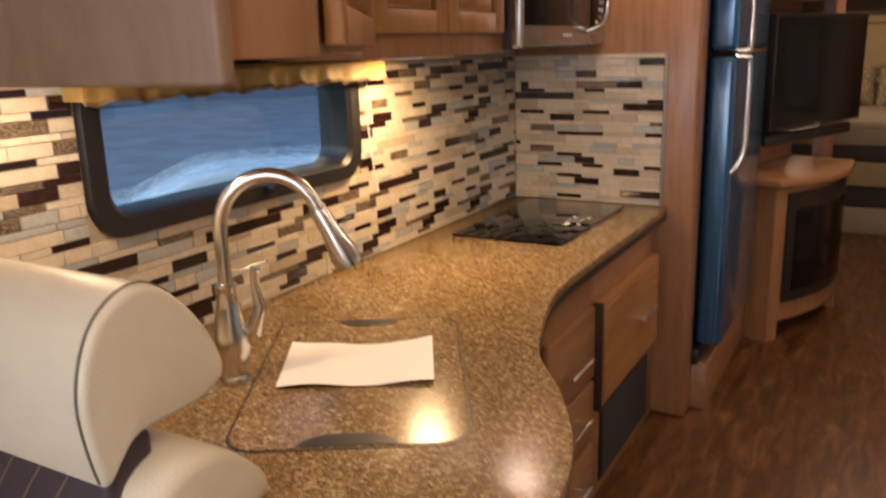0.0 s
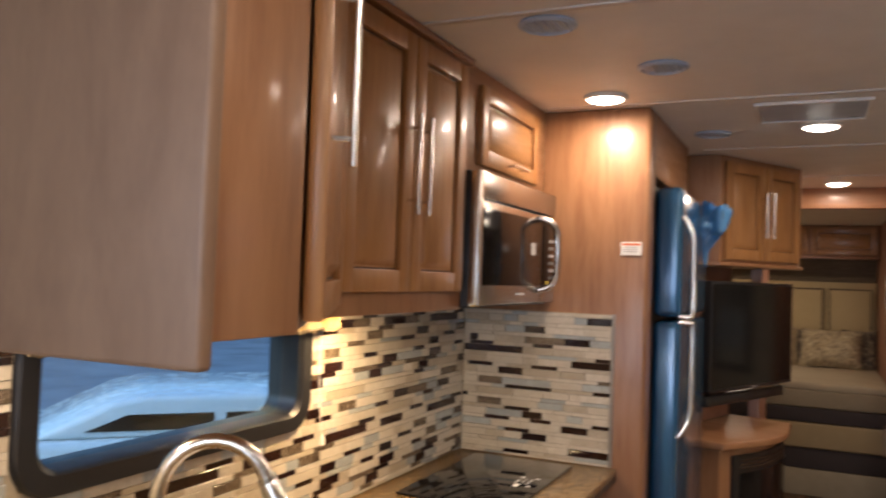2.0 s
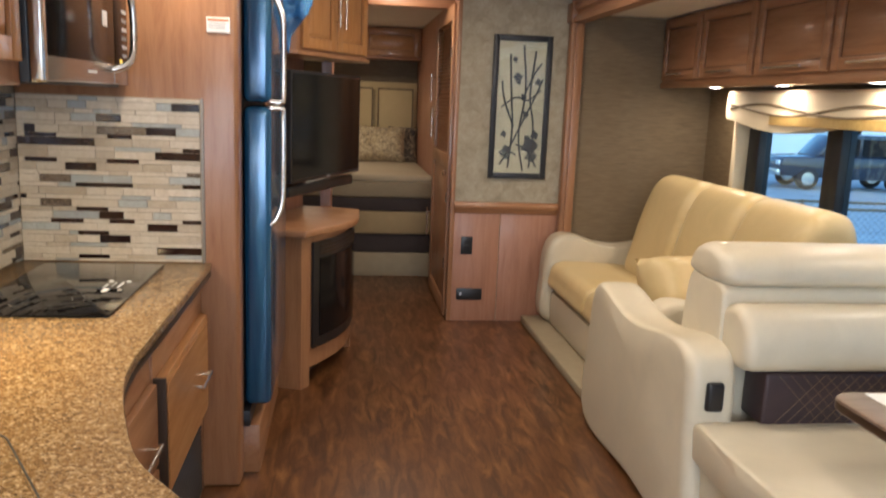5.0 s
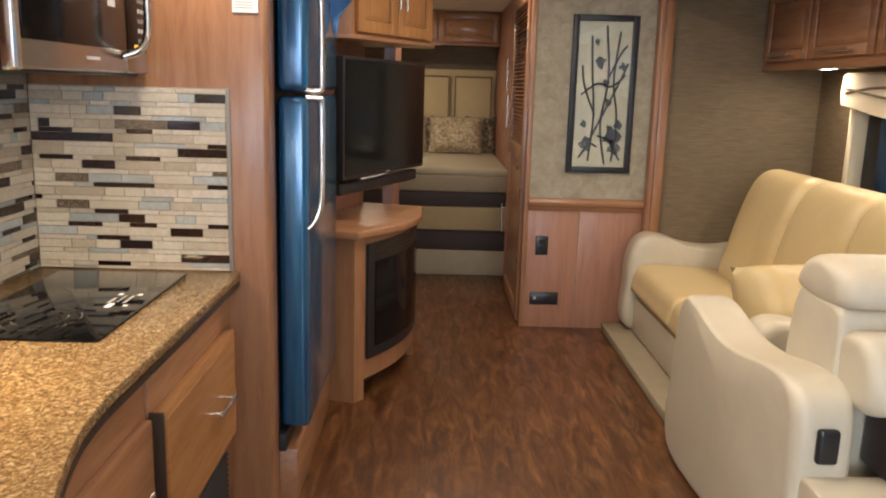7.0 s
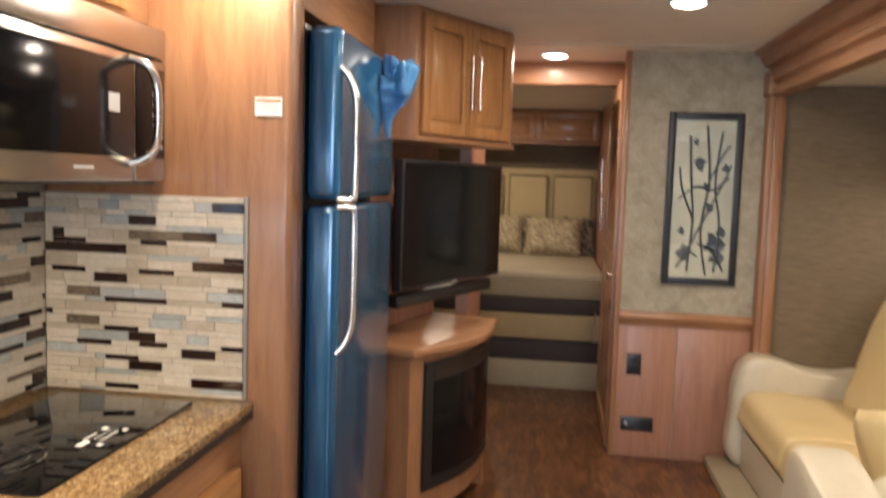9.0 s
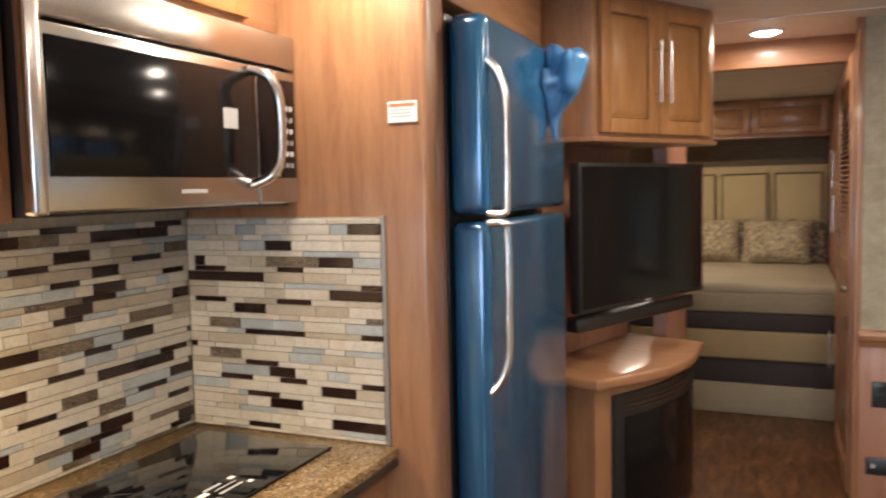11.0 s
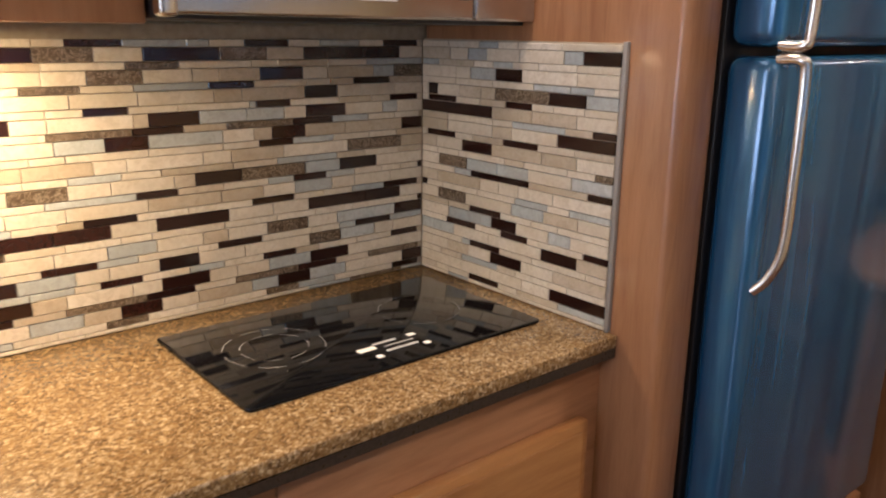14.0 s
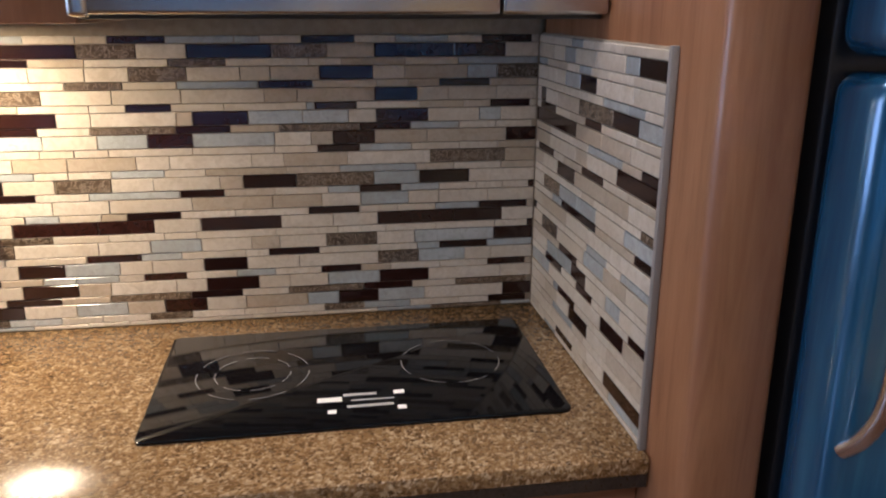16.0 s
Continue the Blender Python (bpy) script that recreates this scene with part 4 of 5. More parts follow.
# ---- picture and sockets on the partition ----
art = thing("wall_art", "tall framed iron branch artwork with a pale panel", "picture", (2.25, 2.34, 0.98))
X0, X1, Z0, Z1, F = 2.055, 2.443, 0.985, 1.910, 0.036
bm = box(X0, X0 + F, 2.315, 2.344, Z0, Z1, 0.004)
box(X1 - F, X1, 2.315, 2.344, Z0, Z1, 0.004, 2, bm)
box(X0 + F, X1 - F, 2.315, 2.344, Z0, Z0 + F, 0.004, 2, bm)
box(X0 + F, X1 - F, 2.315, 2.344, Z1 - F, Z1, 0.004, 2, bm)
part("frame", bm, ARTBLACK, art, "dark blue-black frame")
part("panel", box(X0 + F, X1 - F, 2.334, 2.343, Z0 + F, Z1 - F), ARTBACK, art)
part("glass", box(X0 + F, X1 - F, 2.3275, 2.3295, Z0 + F, Z1 - F), GLASS, art).visible_shadow = False
for pts in ([(0.30, 0.04), (0.36, 0.35), (0.30, 0.62), (0.25, 0.90)], [(0.62, 0.02), (0.50, 0.30), (0.60, 0.62), (0.52, 0.97)], [(0.20, 0.10), (0.55, 0.38), (0.82, 0.60), (0.95, 0.72)], [(0.75, 0.04), (0.80, 0.35), (0.70, 0.60), (0.78, 0.93)], [(0.10, 0.50), (0.40, 0.58), (0.66, 0.56), (0.92, 0.64)], [(0.38, 0.36), (0.16, 0.56), (0.10, 0.70)], [(0.6, 0.62), (0.80, 0.78), (0.92, 0.84)], [(0.9, 0.05), (0.70, 0.18), (0.45, 0.22)], [(0.12, 0.06), (0.30, 0.16), (0.46, 0.14)]):
    p3 = [(X0 + F + (X1 - X0 - 2 * F) * u, 2.331, Z0 + F + (Z1 - Z0 - 2 * F) * w) for u, w in pts]
    part("branch", tube(spline(p3, 5), 0.0058, 6), ARTBLACK, art)
for u, w, s in ((0.25, 0.16, 0.044), (0.72, 0.22, 0.058), (0.78, 0.14, 0.042), (0.44, 0.72, 0.036), (0.84, 0.30, 0.028), (0.18, 0.30, 0.022), (0.62, 0.45, 0.022), (0.86, 0.70, 0.024), (0.36, 0.86, 0.02), (0.56, 0.58, 0.022)):
    lf = [(X0 + F + (X1 - X0 - 2 * F) * u + s * math.cos(k * 0.5236) * (0.8 + 0.35 * math.cos(k * 1.7 + u * 9)), Z0 + F + (Z1 - Z0 - 2 * F) * w + s * math.sin(k * 0.5236) * (1 + 0.3 * math.sin(k * 2.1))) for k in range(12)]
    part("leaf", prism(lf, "y", 2.3305, 2.3325), ARTBLACK, art)
out = thing("wall_outlet", "black electrical outlet on the wainscot", "outlet", (1.935, 2.335, 0.46))
part("plate", box(1.897, 1.975, 2.328, 2.3345, 0.465, 0.585, 0.004, 2), BLACK, out)
for z in (0.49, 0.535):
    part("socket", box(1.918, 1.954, 2.326, 2.3275, z, z + 0.028, 0.0005, 1), RUBBER, out)
out = thing("floor_vent", "black horizontal vent plate low on the wainscot", "vent", (1.965, 2.335, 0.15))
part("plate", box(1.878, 2.055, 2.327, 2.3345, 0.148, 0.228, 0.004, 2), BLACK, out)
part("switch", box(1.90, 1.915, 2.325, 2.3265, 0.18, 0.20, 0.0005, 1), GREYPRINT, out)

# ---- hall wardrobe with louvred door ----
lw = thing("louvered_door", "tall louvred wooden door along the hall", "door", (1.83, 3.0, 0))
bm = box(1.80, 1.845, 2.42, 2.50, 0.01, 2.10, 0.004)
box(1.80, 1.845, 3.30, 3.38, 0.01, 2.10, 0.004, 2, bm)
for z in (0.01, 1.02, 2.0):
    box(1.80, 1.845, 2.50, 3.30, z, z + 0.10, 0.003, 2, bm)
part("frame", bm, WOOD, lw)
for z0, n_ in ((1.125, 34),):
    for k in range(n_):
        z = z0 + k * 0.0255
        part("slat", prism([(1.803, z), (1.838, z + 0.020), (1.842, z + 0.016), (1.807, z - 0.004)], "y", 2.50, 3.30), WOOD_H, lw)
part("panel", box(1.812, 1.835, 2.50, 3.30, 0.11, 1.02, 0.003), WOOD, lw)
part("handle", lathe([(0.006, 0), (0.018, 0.006), (0.02, 0.02), (0.01, 0.028)], (0, 0, 0), 14), CHROME, lw, "", pose(1.80, 2.50, 0.99, 0, -90, 0))
for y0, z0 in ((3.34, 1.46), (3.22, 1.20), (3.34, 0.42)):
    bar_handle(lw, (1.80, y0, z0), (1.80, y0, z0 + 0.22), (-0.032, 0, 0))
for z in (0.35, 0.80, 1.75):
    part("hinge", tube([(1.797, 2.43, z), (1.797, 2.43, z + 0.07)], 0.007, 8), CHROME, lw)
wall("wall_hall_east", box(1.846, 1.90, 2.401, 5.5, 0, CEIL), WAINSCOT, "wood panelled hall wall behind the louvred door")

# ---- bedroom ----
bed = thing("bed", "made bed with banded gold and beige bedspread, its side darkened for shade", "bed", (1.3, 4.5, 0))
part("platform", box(0.55, 1.842, 3.70, 5.40, 0.0, 0.20, 0.01), CARPET, bed)
part("dark_base", box(0.56, 1.84, 3.715, 5.40, 0.2005, 0.36, 0.01), BEDDARK, bed)
bm = box(0.56, 1.842, 3.69, 5.40, 0.36, 0.555, 0.02, 3)
part("skirt", bm, BEDGOLD, bed, "gold patterned skirt")
part("dark_band", box(0.555, 1.843, 3.685, 5.40, 0.556, 0.665, 0.012), BEDDARK, bed)
# side of the one coverlet, its shade carried by the darker cloth
part("taupe_band", box(0.555, 1.843, 3.68, 5.40, 0.666, 0.80, 0.02, 3), BEDSHADED, bed)
bm = box(0.56, 1.842, 3.685, 5.38, 0.79, 0.86, 0.03, 4)
bmesh.ops.subdivide_edges(bm, edges=bm.edges, cuts=3, use_grid_fill=True)
for v in bm.verts:
    v.co.z += 0.010 * noise.noise(v.co * 4)
part("bedspread", bm, BEDTOP, bed)
hb = thing("headboard", "padded cream headboard with dark framed squares", "headboard", (1.3, 5.4, 0.8))
part("back", box(0.55, 1.843, 5.40, 5.46, 0.80, 1.64, 0.01), HEADB, hb)
for x0 in (0.62, 1.03, 1.44):
    bm = box(x0, x0 + 0.36, 5.36, 5.40, 1.0, 1.58, 0.018, 3)
    sq = part("pad", bm, HEADB, hb)
    for q in ((x0, x0 + 0.012, 1.0, 1.58), (x0 + 0.348, x0 + 0.36, 1.0, 1.58), (x0 + 0.012, x0 + 0.348, 1.565, 1.58)):
        part("piping", box(q[0], q[1], 5.352, 5.362, q[2], q[3], 0.003), BRAID, sq)


def pillow(x, y, z, w, h, d, deg, tilt, material, label):
    bm = bmesh.new()
    bmesh.ops.create_grid(bm, x_segments=14, y_segments=12, size=0.5)
    top_v = list(bm.verts)
    r = bmesh.ops.duplicate(bm, geom=list(bm.faces))
    for v in bm.verts:
        u, t = v.co.x * 2, v.co.y * 2
        puff = (max(0, 1 - u ** 4) * max(0, 1 - t ** 4)) ** 0.6
        s = 1 if v in set(top_v) else -1
        v.co = Vector((v.co.x * w * (1 - 0.07 * (1 - t * t)), v.co.y * h * (1 - 0.07 * (1 - u * u)), s * d / 2 * puff + 0.008 * noise.noise(Vector((u * 2, t * 2, x * 5)))))
    bmesh.ops.remove_doubles(bm, verts=bm.verts, dist=0.003)
    bmesh.ops.recalc_face_normals(bm, faces=bm.faces)
    return solid("pillow", bm, material, label, "pillow", group="pillows", m=pose(x, y, z, tilt, 0, deg))


pillow(0.95, 5.16, 1.03, 0.48, 0.38, 0.16, 4, 68, PILLOW, "gold and brown patterned pillow on the bed")
pillow(1.46, 5.14, 1.03, 0.52, 0.38, 0.17, -4, 66, PILLOW, "gold and brown patterned pillow on the bed")
pillow(1.20, 5.27, 1.02, 0.44, 0.36, 0.13, 0, 74, PILLOWDK, "dark patterned pillow behind the others")
pillow(1.70, 5.27, 1.02, 0.30, 0.38, 0.13, 0, 74, PILLOWDK, "dark patterned pillow behind the others")
bc = thing("bedroom_cabinet", "wooden overhead cabinets above the bed", "cabinet", (1.3, 5.3, 1.84))
part("body", box(0.4, 1.843, 5.08, 5.498, 1.86, 2.158, 0.004), WOOD_X, bc)
part("lower_rail", box(0.4, 1.843, 5.06, 5.08, 1.85, 1.875, 0.003), WOOD_X, bc)
for x0, w in ((0.42, 0.40), (0.84, 0.42), (1.28, 0.54)):
    panel_door(bc, pose(x0, 5.0795, 1.885), w, 0.25, WOOD_DOOR_H, stile=0.05)

# ---- slide-out: overhead cabinets, window, sofa, dinette ----
oc = thing("slide_cabinet", "row of wooden overhead cabinets above the window, doors darkened for shade", "cabinet", (3.35, 0, 1.62))
part("body", box(3.20, 3.548, -3.38, 2.318, 1.63, 2.060, 0.004), WOOD_H, oc)
part("light_rail", box(3.185, 3.205, -3.38, 2.318, 1.612, 1.65, 0.005), WOOD_H, oc)
ys = [2.30, 1.74, 1.09, 0.43, -0.23, -0.89, -1.55, -2.21]
for y1, y0 in zip(ys, ys[1:]):
    mo = Matrix(((0, 1, 0, 3.1995), (-1, 0, 0, y1 - 0.012), (0, 0, 1, 1.665), (0, 0, 0, 1)))
    # WOOD_H, darker than WOOD_DOOR, puts the shade into these doors
    panel_door(oc, mo, y1 - y0 - 0.024, 0.375, WOOD_H, handle=((0.16, 0.03), (y1 - y0 - 0.18, 0.03)))

w2 = thing("window_2", "wide dark framed slide-out window", "window", (3.6, 0, 0.72))
w2["kind"] = "structure"
for nm, q in (("window_frame", (SY0, SY0 + 0.05, SZ0, SZ1)), ("window_frame", (SY1 - 0.13, SY1, SZ0, SZ1)), ("window_frame", (SY0 + 0.05, SY1 - 0.13, SZ0, SZ0 + 0.05)), ("window_frame", (SY0 + 0.05, SY1 - 0.13, SZ1 - 0.05, SZ1)), ("mullion", (0.80, 0.93, SZ0 + 0.05, SZ1 - 0.05)), ("mullion", (-0.60, -0.52, SZ0 + 0.05, SZ1 - 0.05))):
    part(nm, box(3.535, 3.62, q[0], q[1], q[2], q[3], 0.006), WINDOWRUB, w2)
for y0, y1 in ((SY0 + 0.05, -0.60), (-0.52, 0.80), (0.93, SY1 - 0.13)):
    part("pane", box(3.58, 3.586, y0, y1, SZ0 + 0.05, SZ1 - 0.05), TINT, w2).visible_shadow = False
vl = thing("window_valance", "cream fabric valance with wavy brown braid over the window", "valance", (3.5, 0, 1.4))
bm = bmesh.new()
ys = [1.765 - 4.1 * k / 80 for k in range(81)]
lo = lambda y: 1.41 + 0.034 * math.sin(y * 4.4 - 0.6)
pr = [[bm.verts.new(v) for v in ((3.548, y, 1.60), (3.42, y, 1.60), (3.40, y, 1.585), (3.395, y, 1.50), (3.40, y, lo(y)), (3.43, y, lo(y) - 0.004), (3.548, y, lo(y)))] for y in ys]
for a, b in zip(pr, pr[1:]):
    for k in range(7):
        bm.faces.new((a[k], a[(k + 1) % 7], b[(k + 1) % 7], b[k]))
bm.faces.new(pr[0])
bm.faces.new(pr[-1][::-1])
bmesh.ops.recalc_face_normals(bm, faces=bm.faces)
part("fabric", bm, CURTAIN, vl)
for ph in (0.0, 2.2):
    part("braid", tube([(3.393, y, 1.495 + 0.030 * math.sin(y * 4.2 + ph)) for y in ys[1:-1]], 0.007, 6), BRAID, vl)
part("patterned_band", box(3.390, 3.3935, -1.2, 1.25, 1.415, 1.465, 0.001, 1), GOLD, vl)
part("side_drop", box(3.46, 3.548, 1.722, 1.775, 0.80, 1.42, 0.008), CURTAIN, vl)

# windscreen, and the unseen driver's window added to let in light
for nm, lab, q, g in (("window_3", "wide clear windscreen at the front end", (0.12, 2.48, -5.57, -5.53, 0.75, 2.0), "y"), ("window_4", "clear driver's side window, unseen, added to let light in", (-0.07, -0.03, -5.0, -3.6, 0.8, 1.9), "x")):
    w3 = thing(nm, lab, "window", (q[0], q[2], q[4]))
    w3["kind"] = "structure"
    x0, x1, y0, y1, z0, z1 = q
    for zz in ((z0, z0 + 0.04), (z1 - 0.04, z1)):
        part("window_frame", box(x0, x1, y0, y1, zz[0], zz[1], 0.004), WINDOWRUB, w3)
    for k in (0, 1):
        if g == "y":
            xa = x0 if k == 0 else x1 - 0.04
            part("window_frame", box(xa, xa + 0.04, y0, y1, z0 + 0.04, z1 - 0.04, 0.004), WINDOWRUB, w3)
        else:
            ya = y0 if k == 0 else y1 - 0.04
            part("window_frame", box(x0, x1, ya, ya + 0.04, z0 + 0.04, z1 - 0.04, 0.004), WINDOWRUB, w3)
    if g == "y":
        pn = box(x0 + 0.04, x1 - 0.04, -5.552, -5.547, z0 + 0.04, z1 - 0.04)
    else:
        pn = box(-0.052, -0.047, y0 + 0.04, y1 - 0.04, z0 + 0.04, z1 - 0.04)
    part("pane", pn, GLASS, w3).visible_shadow = False

# sofa along the slide-out
sofa = thing("sofa", "cream leather sofa with shaped arms", "sofa", (3.0, 1.4, 0.05))
part("base", box(2.53, 3.40, 0.50, 2.27, 0.055, 0.30, 0.015, 3), PALE, sofa)
for y0, y1 in ((0.52, 1.33), (1.335, 2.12)):
    seat = cushion(sofa, "y", y0, y1, [(2.47, 0.30), (2.455, 0.38), (2.49, 0.455), (2.60, 0.475), (2.95, 0.455), (3.12, 0.42), (3.12, 0.28), (2.7, 0.27)], 0.03)
    part("seat_cushion", seat, CREAM, sofa)
for y0, y1, lean in ((0.25, 0.835, 0), (0.84, 1.415, 0), (1.42, 2.03, 0)):
    back = cushion(sofa, "y", y0, y1, [(2.93, 0.42), (2.95, 0.62), (3.03, 0.90), (3.11, 1.045), (3.23, 1.065), (3.33, 0.98), (3.36, 0.6), (3.2, 0.38)], 0.085, 6)
    part("back_cushion", back, CREAM, sofa)
arm = [(2.46, 0.06), (2.43, 0.35), (2.45, 0.55), (2.52, 0.635), (2.64, 0.635), (2.78, 0.59), (2.95, 0.575), (3.15, 0.60), (3.40, 0.62), (3.42, 0.3), (3.40, 0.06), (2.9, 0.055)]
part("arm", cushion(sofa, "y", 2.12, 2.31, arm, 0.05), PALE, sofa)
part("arm", cushion(sofa, "y", 0.32, 0.50, arm, 0.05), PALE, sofa)
part("foot_panel", box(2.475, 2.53, 0.52, 2.10, 0.06, 0.27, 0.01), PALE, sofa)
pillow(2.76, 0.74, 0.60, 0.42, 0.38, 0.30, 12, 52, CREAM, "cream leather throw cushion on the sofa")

# dinette bench with shaped aisle panel
bench = thing("dinette_bench", "cream leather dinette bench with dark quilted band", "bench", (2.9, -0.4, 0))
side = [(0.60, 0.03), (0.605, 0.40), (0.57, 0.62), (0.50, 0.70), (0.40, 0.705), (0.26, 0.675), (0.10, 0.655), (-0.08, 0.665), (-0.28, 0.70), (-0.42, 0.70), (-0.50, 0.64), (-0.515, 0.45), (-0.51, 0.03), (0.0, 0.02)]
part("aisle_panel", cushion(bench, "x", 2.245, 2.42, side, 0.04), PALE, bench)
part("button", box(2.30, 2.36, -0.535, -0.508, 0.50, 0.60, 0.012, 3), BLACK, bench, "black recliner latch")
part("seat_base", box(2.30, 3.54, -1.06, -0.52, 0.0, 0.33, 0.01), PALE, bench)
part("seat", cushion(bench, "x", 2.27, 3.54, [(-1.13, 0.36), (-1.12, 0.43), (-1.05, 0.465), (-0.75, 0.46), (-0.50, 0.455), (-0.48, 0.34), (-0.8, 0.325)], 0.03), PALE, bench)
part("quilted_band", box(2.49, 3.54, -0.545, -0.40, 0.455, 0.638, 0.012, 3), QUILT, bench, "dark brown quilted leather band")
part("upper_cushion", cushion(bench, "x", 2.405, 3.54, [(-0.548, 0.65), (-0.558, 0.75), (-0.51, 0.828), (-0.43, 0.845), (-0.33, 0.80), (-0.31, 0.66), (-0.42, 0.635)], 0.04), PALE, bench)
part("back_shell", cushion(bench, "x", 2.395, 3.54, [(-0.38, 0.40), (-0.385, 0.80), (-0.36, 0.89), (-0.22, 0.90), (-0.10, 0.86), (-0.06, 0.40), (-0.2, 0.35)], 0.02), PALE, bench)
part("bolster", cushion(bench, "x", 2.39, 3.54, [(-0.37, 0.89), (-0.395, 0.94), (-0.35, 0.995), (-0.23, 1.02), (-0.11, 0.985), (-0.06, 0.90), (-0.2, 0.875)], 0.06), PALE, bench)
qb = bmesh.new()
for k in range(-4, 26):
    for s in (1, -1):
        x0 = 2.53 + k * 0.042
        p0, p1 = Vector((x0, -0.5465, 0.462)), Vector((x0 + s * 0.165, -0.5465, 0.632))
        if min(p0.x, p1.x) > 2.52 and max(p0.x, p1.x) < 3.53:
            tube([p0, p1], 0.0012, 4, qb)
part("stitching", qb, BRAID, bench, "diamond quilt stitching")
table = thing("dinette_table", "wood-look dinette table with rounded edge", "table", (3.0, -1.4, 0))
tl = [(x + 2.97, y - 1.42) for x, y in rounded(1.10, 0.92, 0.07)]
part("tabletop", prism(tl, "z", 0.70, 0.735, 0.005, 2), TABLE, table)
part("edge_band", prism([(2.97 + (x - 2.97) * 1.004, -1.42 + (y + 1.42) * 1.005) for x, y in tl], "z", 0.707, 0.728), BRONZE, table)
part("leg", lathe([(0.16, 0.012), (0.15, 0.03), (0.04, 0.05), (0.035, 0.66), (0.10, 0.69), (0.11, 0.6995)], (3.05, -1.42, 0), 20), CHROME, table)
bro = thing("brochure", "white brochure with purple print on the table", "brochure", (2.62, -1.15, 0.735))
part("sheet", box(2.52, 2.74, -1.26, -0.98, 0.7355, 0.7375), PAPER, bro)
part("print", box(2.54, 2.72, -1.24, -1.10, 0.7377, 0.7382), PURPLE, bro)

# bench back close to the galley
nb = thing("galley_bench", "pale leather bench back with bolster and quilted panel", "bench", (0.35, -2.5, 0))
BOL = [(-2.508, 1.01), (-2.522, 1.12), (-2.488, 1.205), (-2.418, 1.232), (-2.345, 1.172), (-2.303, 1.085), (-2.345, 1.055), (-2.45, 1.05), (-2.49, 1.02)]
part("bolster", cushion(nb, "x", -0.0 + 0.02, 0.615, BOL, 0.012, 4), PALE, nb)
part("quilted_panel", box(0.02, 0.60, -2.497, -2.42, 0.45, 1.045, 0.015, 3), QUILT, nb, "dark brown quilted leather panel")
part("rear_roll", cushion(nb, "x", 0.02, 0.66, [(-2.49, 0.89), (-2.475, 0.985), (-2.40, 1.012), (-2.32, 0.965), (-2.275, 0.892), (-2.40, 0.876)], 0.03), PALE, nb)
part("back_shell", box(0.02, 0.64, -2.492, -2.446, 0.0, 0.93, 0.015), PALE, nb)
part("seat", box(0.02, 0.66, -3.0, -2.50, 0.0, 0.46, 0.04, 3), PALE, nb)
ring = [tuple(p) for p in spline(BOL, 6, True)]
part("seam", tube([(0.604, y, z) for y, z in ring[:22]], 0.0022, 6), SEAM, nb)
qb = bmesh.new()
for k in range(-8, 16):
    for s in (1, -1):
        x0 = 0.03 + k * 0.055
        p0, p1 = Vector((x0, -2.498, 0.66)), Vector((x0 + s * 0.30, -2.498, 1.02))
        if min(p0.x, p1.x) > 0.02 and max(p0.x, p1.x) < 0.60:
            tube([p0, p1], 0.0015, 4, qb)
part("stitching", qb, BRAID, nb, "diamond quilt stitching")

# ---- ceiling fittings ----
lamp0 = thing("ceiling_light", "round recessed warm ceiling puck light", "ceiling light", (0.61, -0.20, CEIL), "ceiling lights")
part("rim", lathe([(0.078, 0.0), (0.080, -0.004), (0.076, -0.012), (0.066, -0.014), (0.066, -0.002)], (0.61, -0.20, CEIL - 0.0005), 28), WHITE, lamp0)
part("diffuser", lathe([(0.066, -0.006), (0.057, -0.017), (0.034, -0.024), (0.004, -0.026)], (0.61, -0.20, CEIL - 0.0005), 24), GLOW, lamp0)
# the last four are unseen, added behind the viewpoint to brighten the front
SPOTS = [(0.61, -0.20), (1.315, 0.52), (1.43, 2.46), (1.945, 1.14), (1.97, -0.28), (1.97, -1.75), (1.30, -2.55), (1.1, -4.1), (1.9, -3.6)]
for x, y in SPOTS[1:]:
    copy_thing(lamp0, Matrix.Translation((x, y, CEIL)))


def lamp(name, at, energy, size, color=WARM, down=True):
    l = new(name, bpy.data.lights.new(name, "AREA"))
    l.data.shape, l.data.size, l.data.energy, l.data.color = "DISK", size, energy, color
    l.location = at
    return l


for i, (x, y) in enumerate(SPOTS):
    lamp("puck_lamp", (x, y, CEIL - 0.030), PUCK, 0.10)
lamp("under_cabinet_lamp", (0.20, -1.09, 1.459), 5.0, 0.10, (1.0, 0.70, 0.33))
lamp("under_cabinet_lamp", (0.18, -2.20, 1.4715), 1.5, 0.10, (1.0, 0.76, 0.46))
reading0 = thing("cabinet_light", "small round light under the overhead cabinets", "cabinet light", (3.33, 1.80, 1.63), "cabinet lights")
part("rim", lathe([(0.05, 0.0), (0.052, -0.006), (0.044, -0.012), (0.042, -0.002)], (3.33, 1.80, 1.6295), 24), WHITE, reading0)
part("diffuser", lathe([(0.042, -0.004), (0.034, -0.011), (0.004, -0.014)], (3.33, 1.80, 1.6295), 20), GLOW, reading0)
for y in (1.04, 0.28, -0.48):
    copy_thing(reading0, Matrix.Translation((3.33, y, 1.63)))
for y in (1.80, 1.04, 0.28, -0.48):
    lamp("reading_lamp", (3.33, y, 1.612), 1.4, 0.07)
# unseen lamp and fitting, added out of view to brighten the bedroom
bed_fill = lamp("bedroom_lamp", (0.7, 4.3, 2.13), 5.0, 0.12)
bl0 = copy_thing(lamp0, Matrix.Translation((0.7, 4.3, 2.16)))

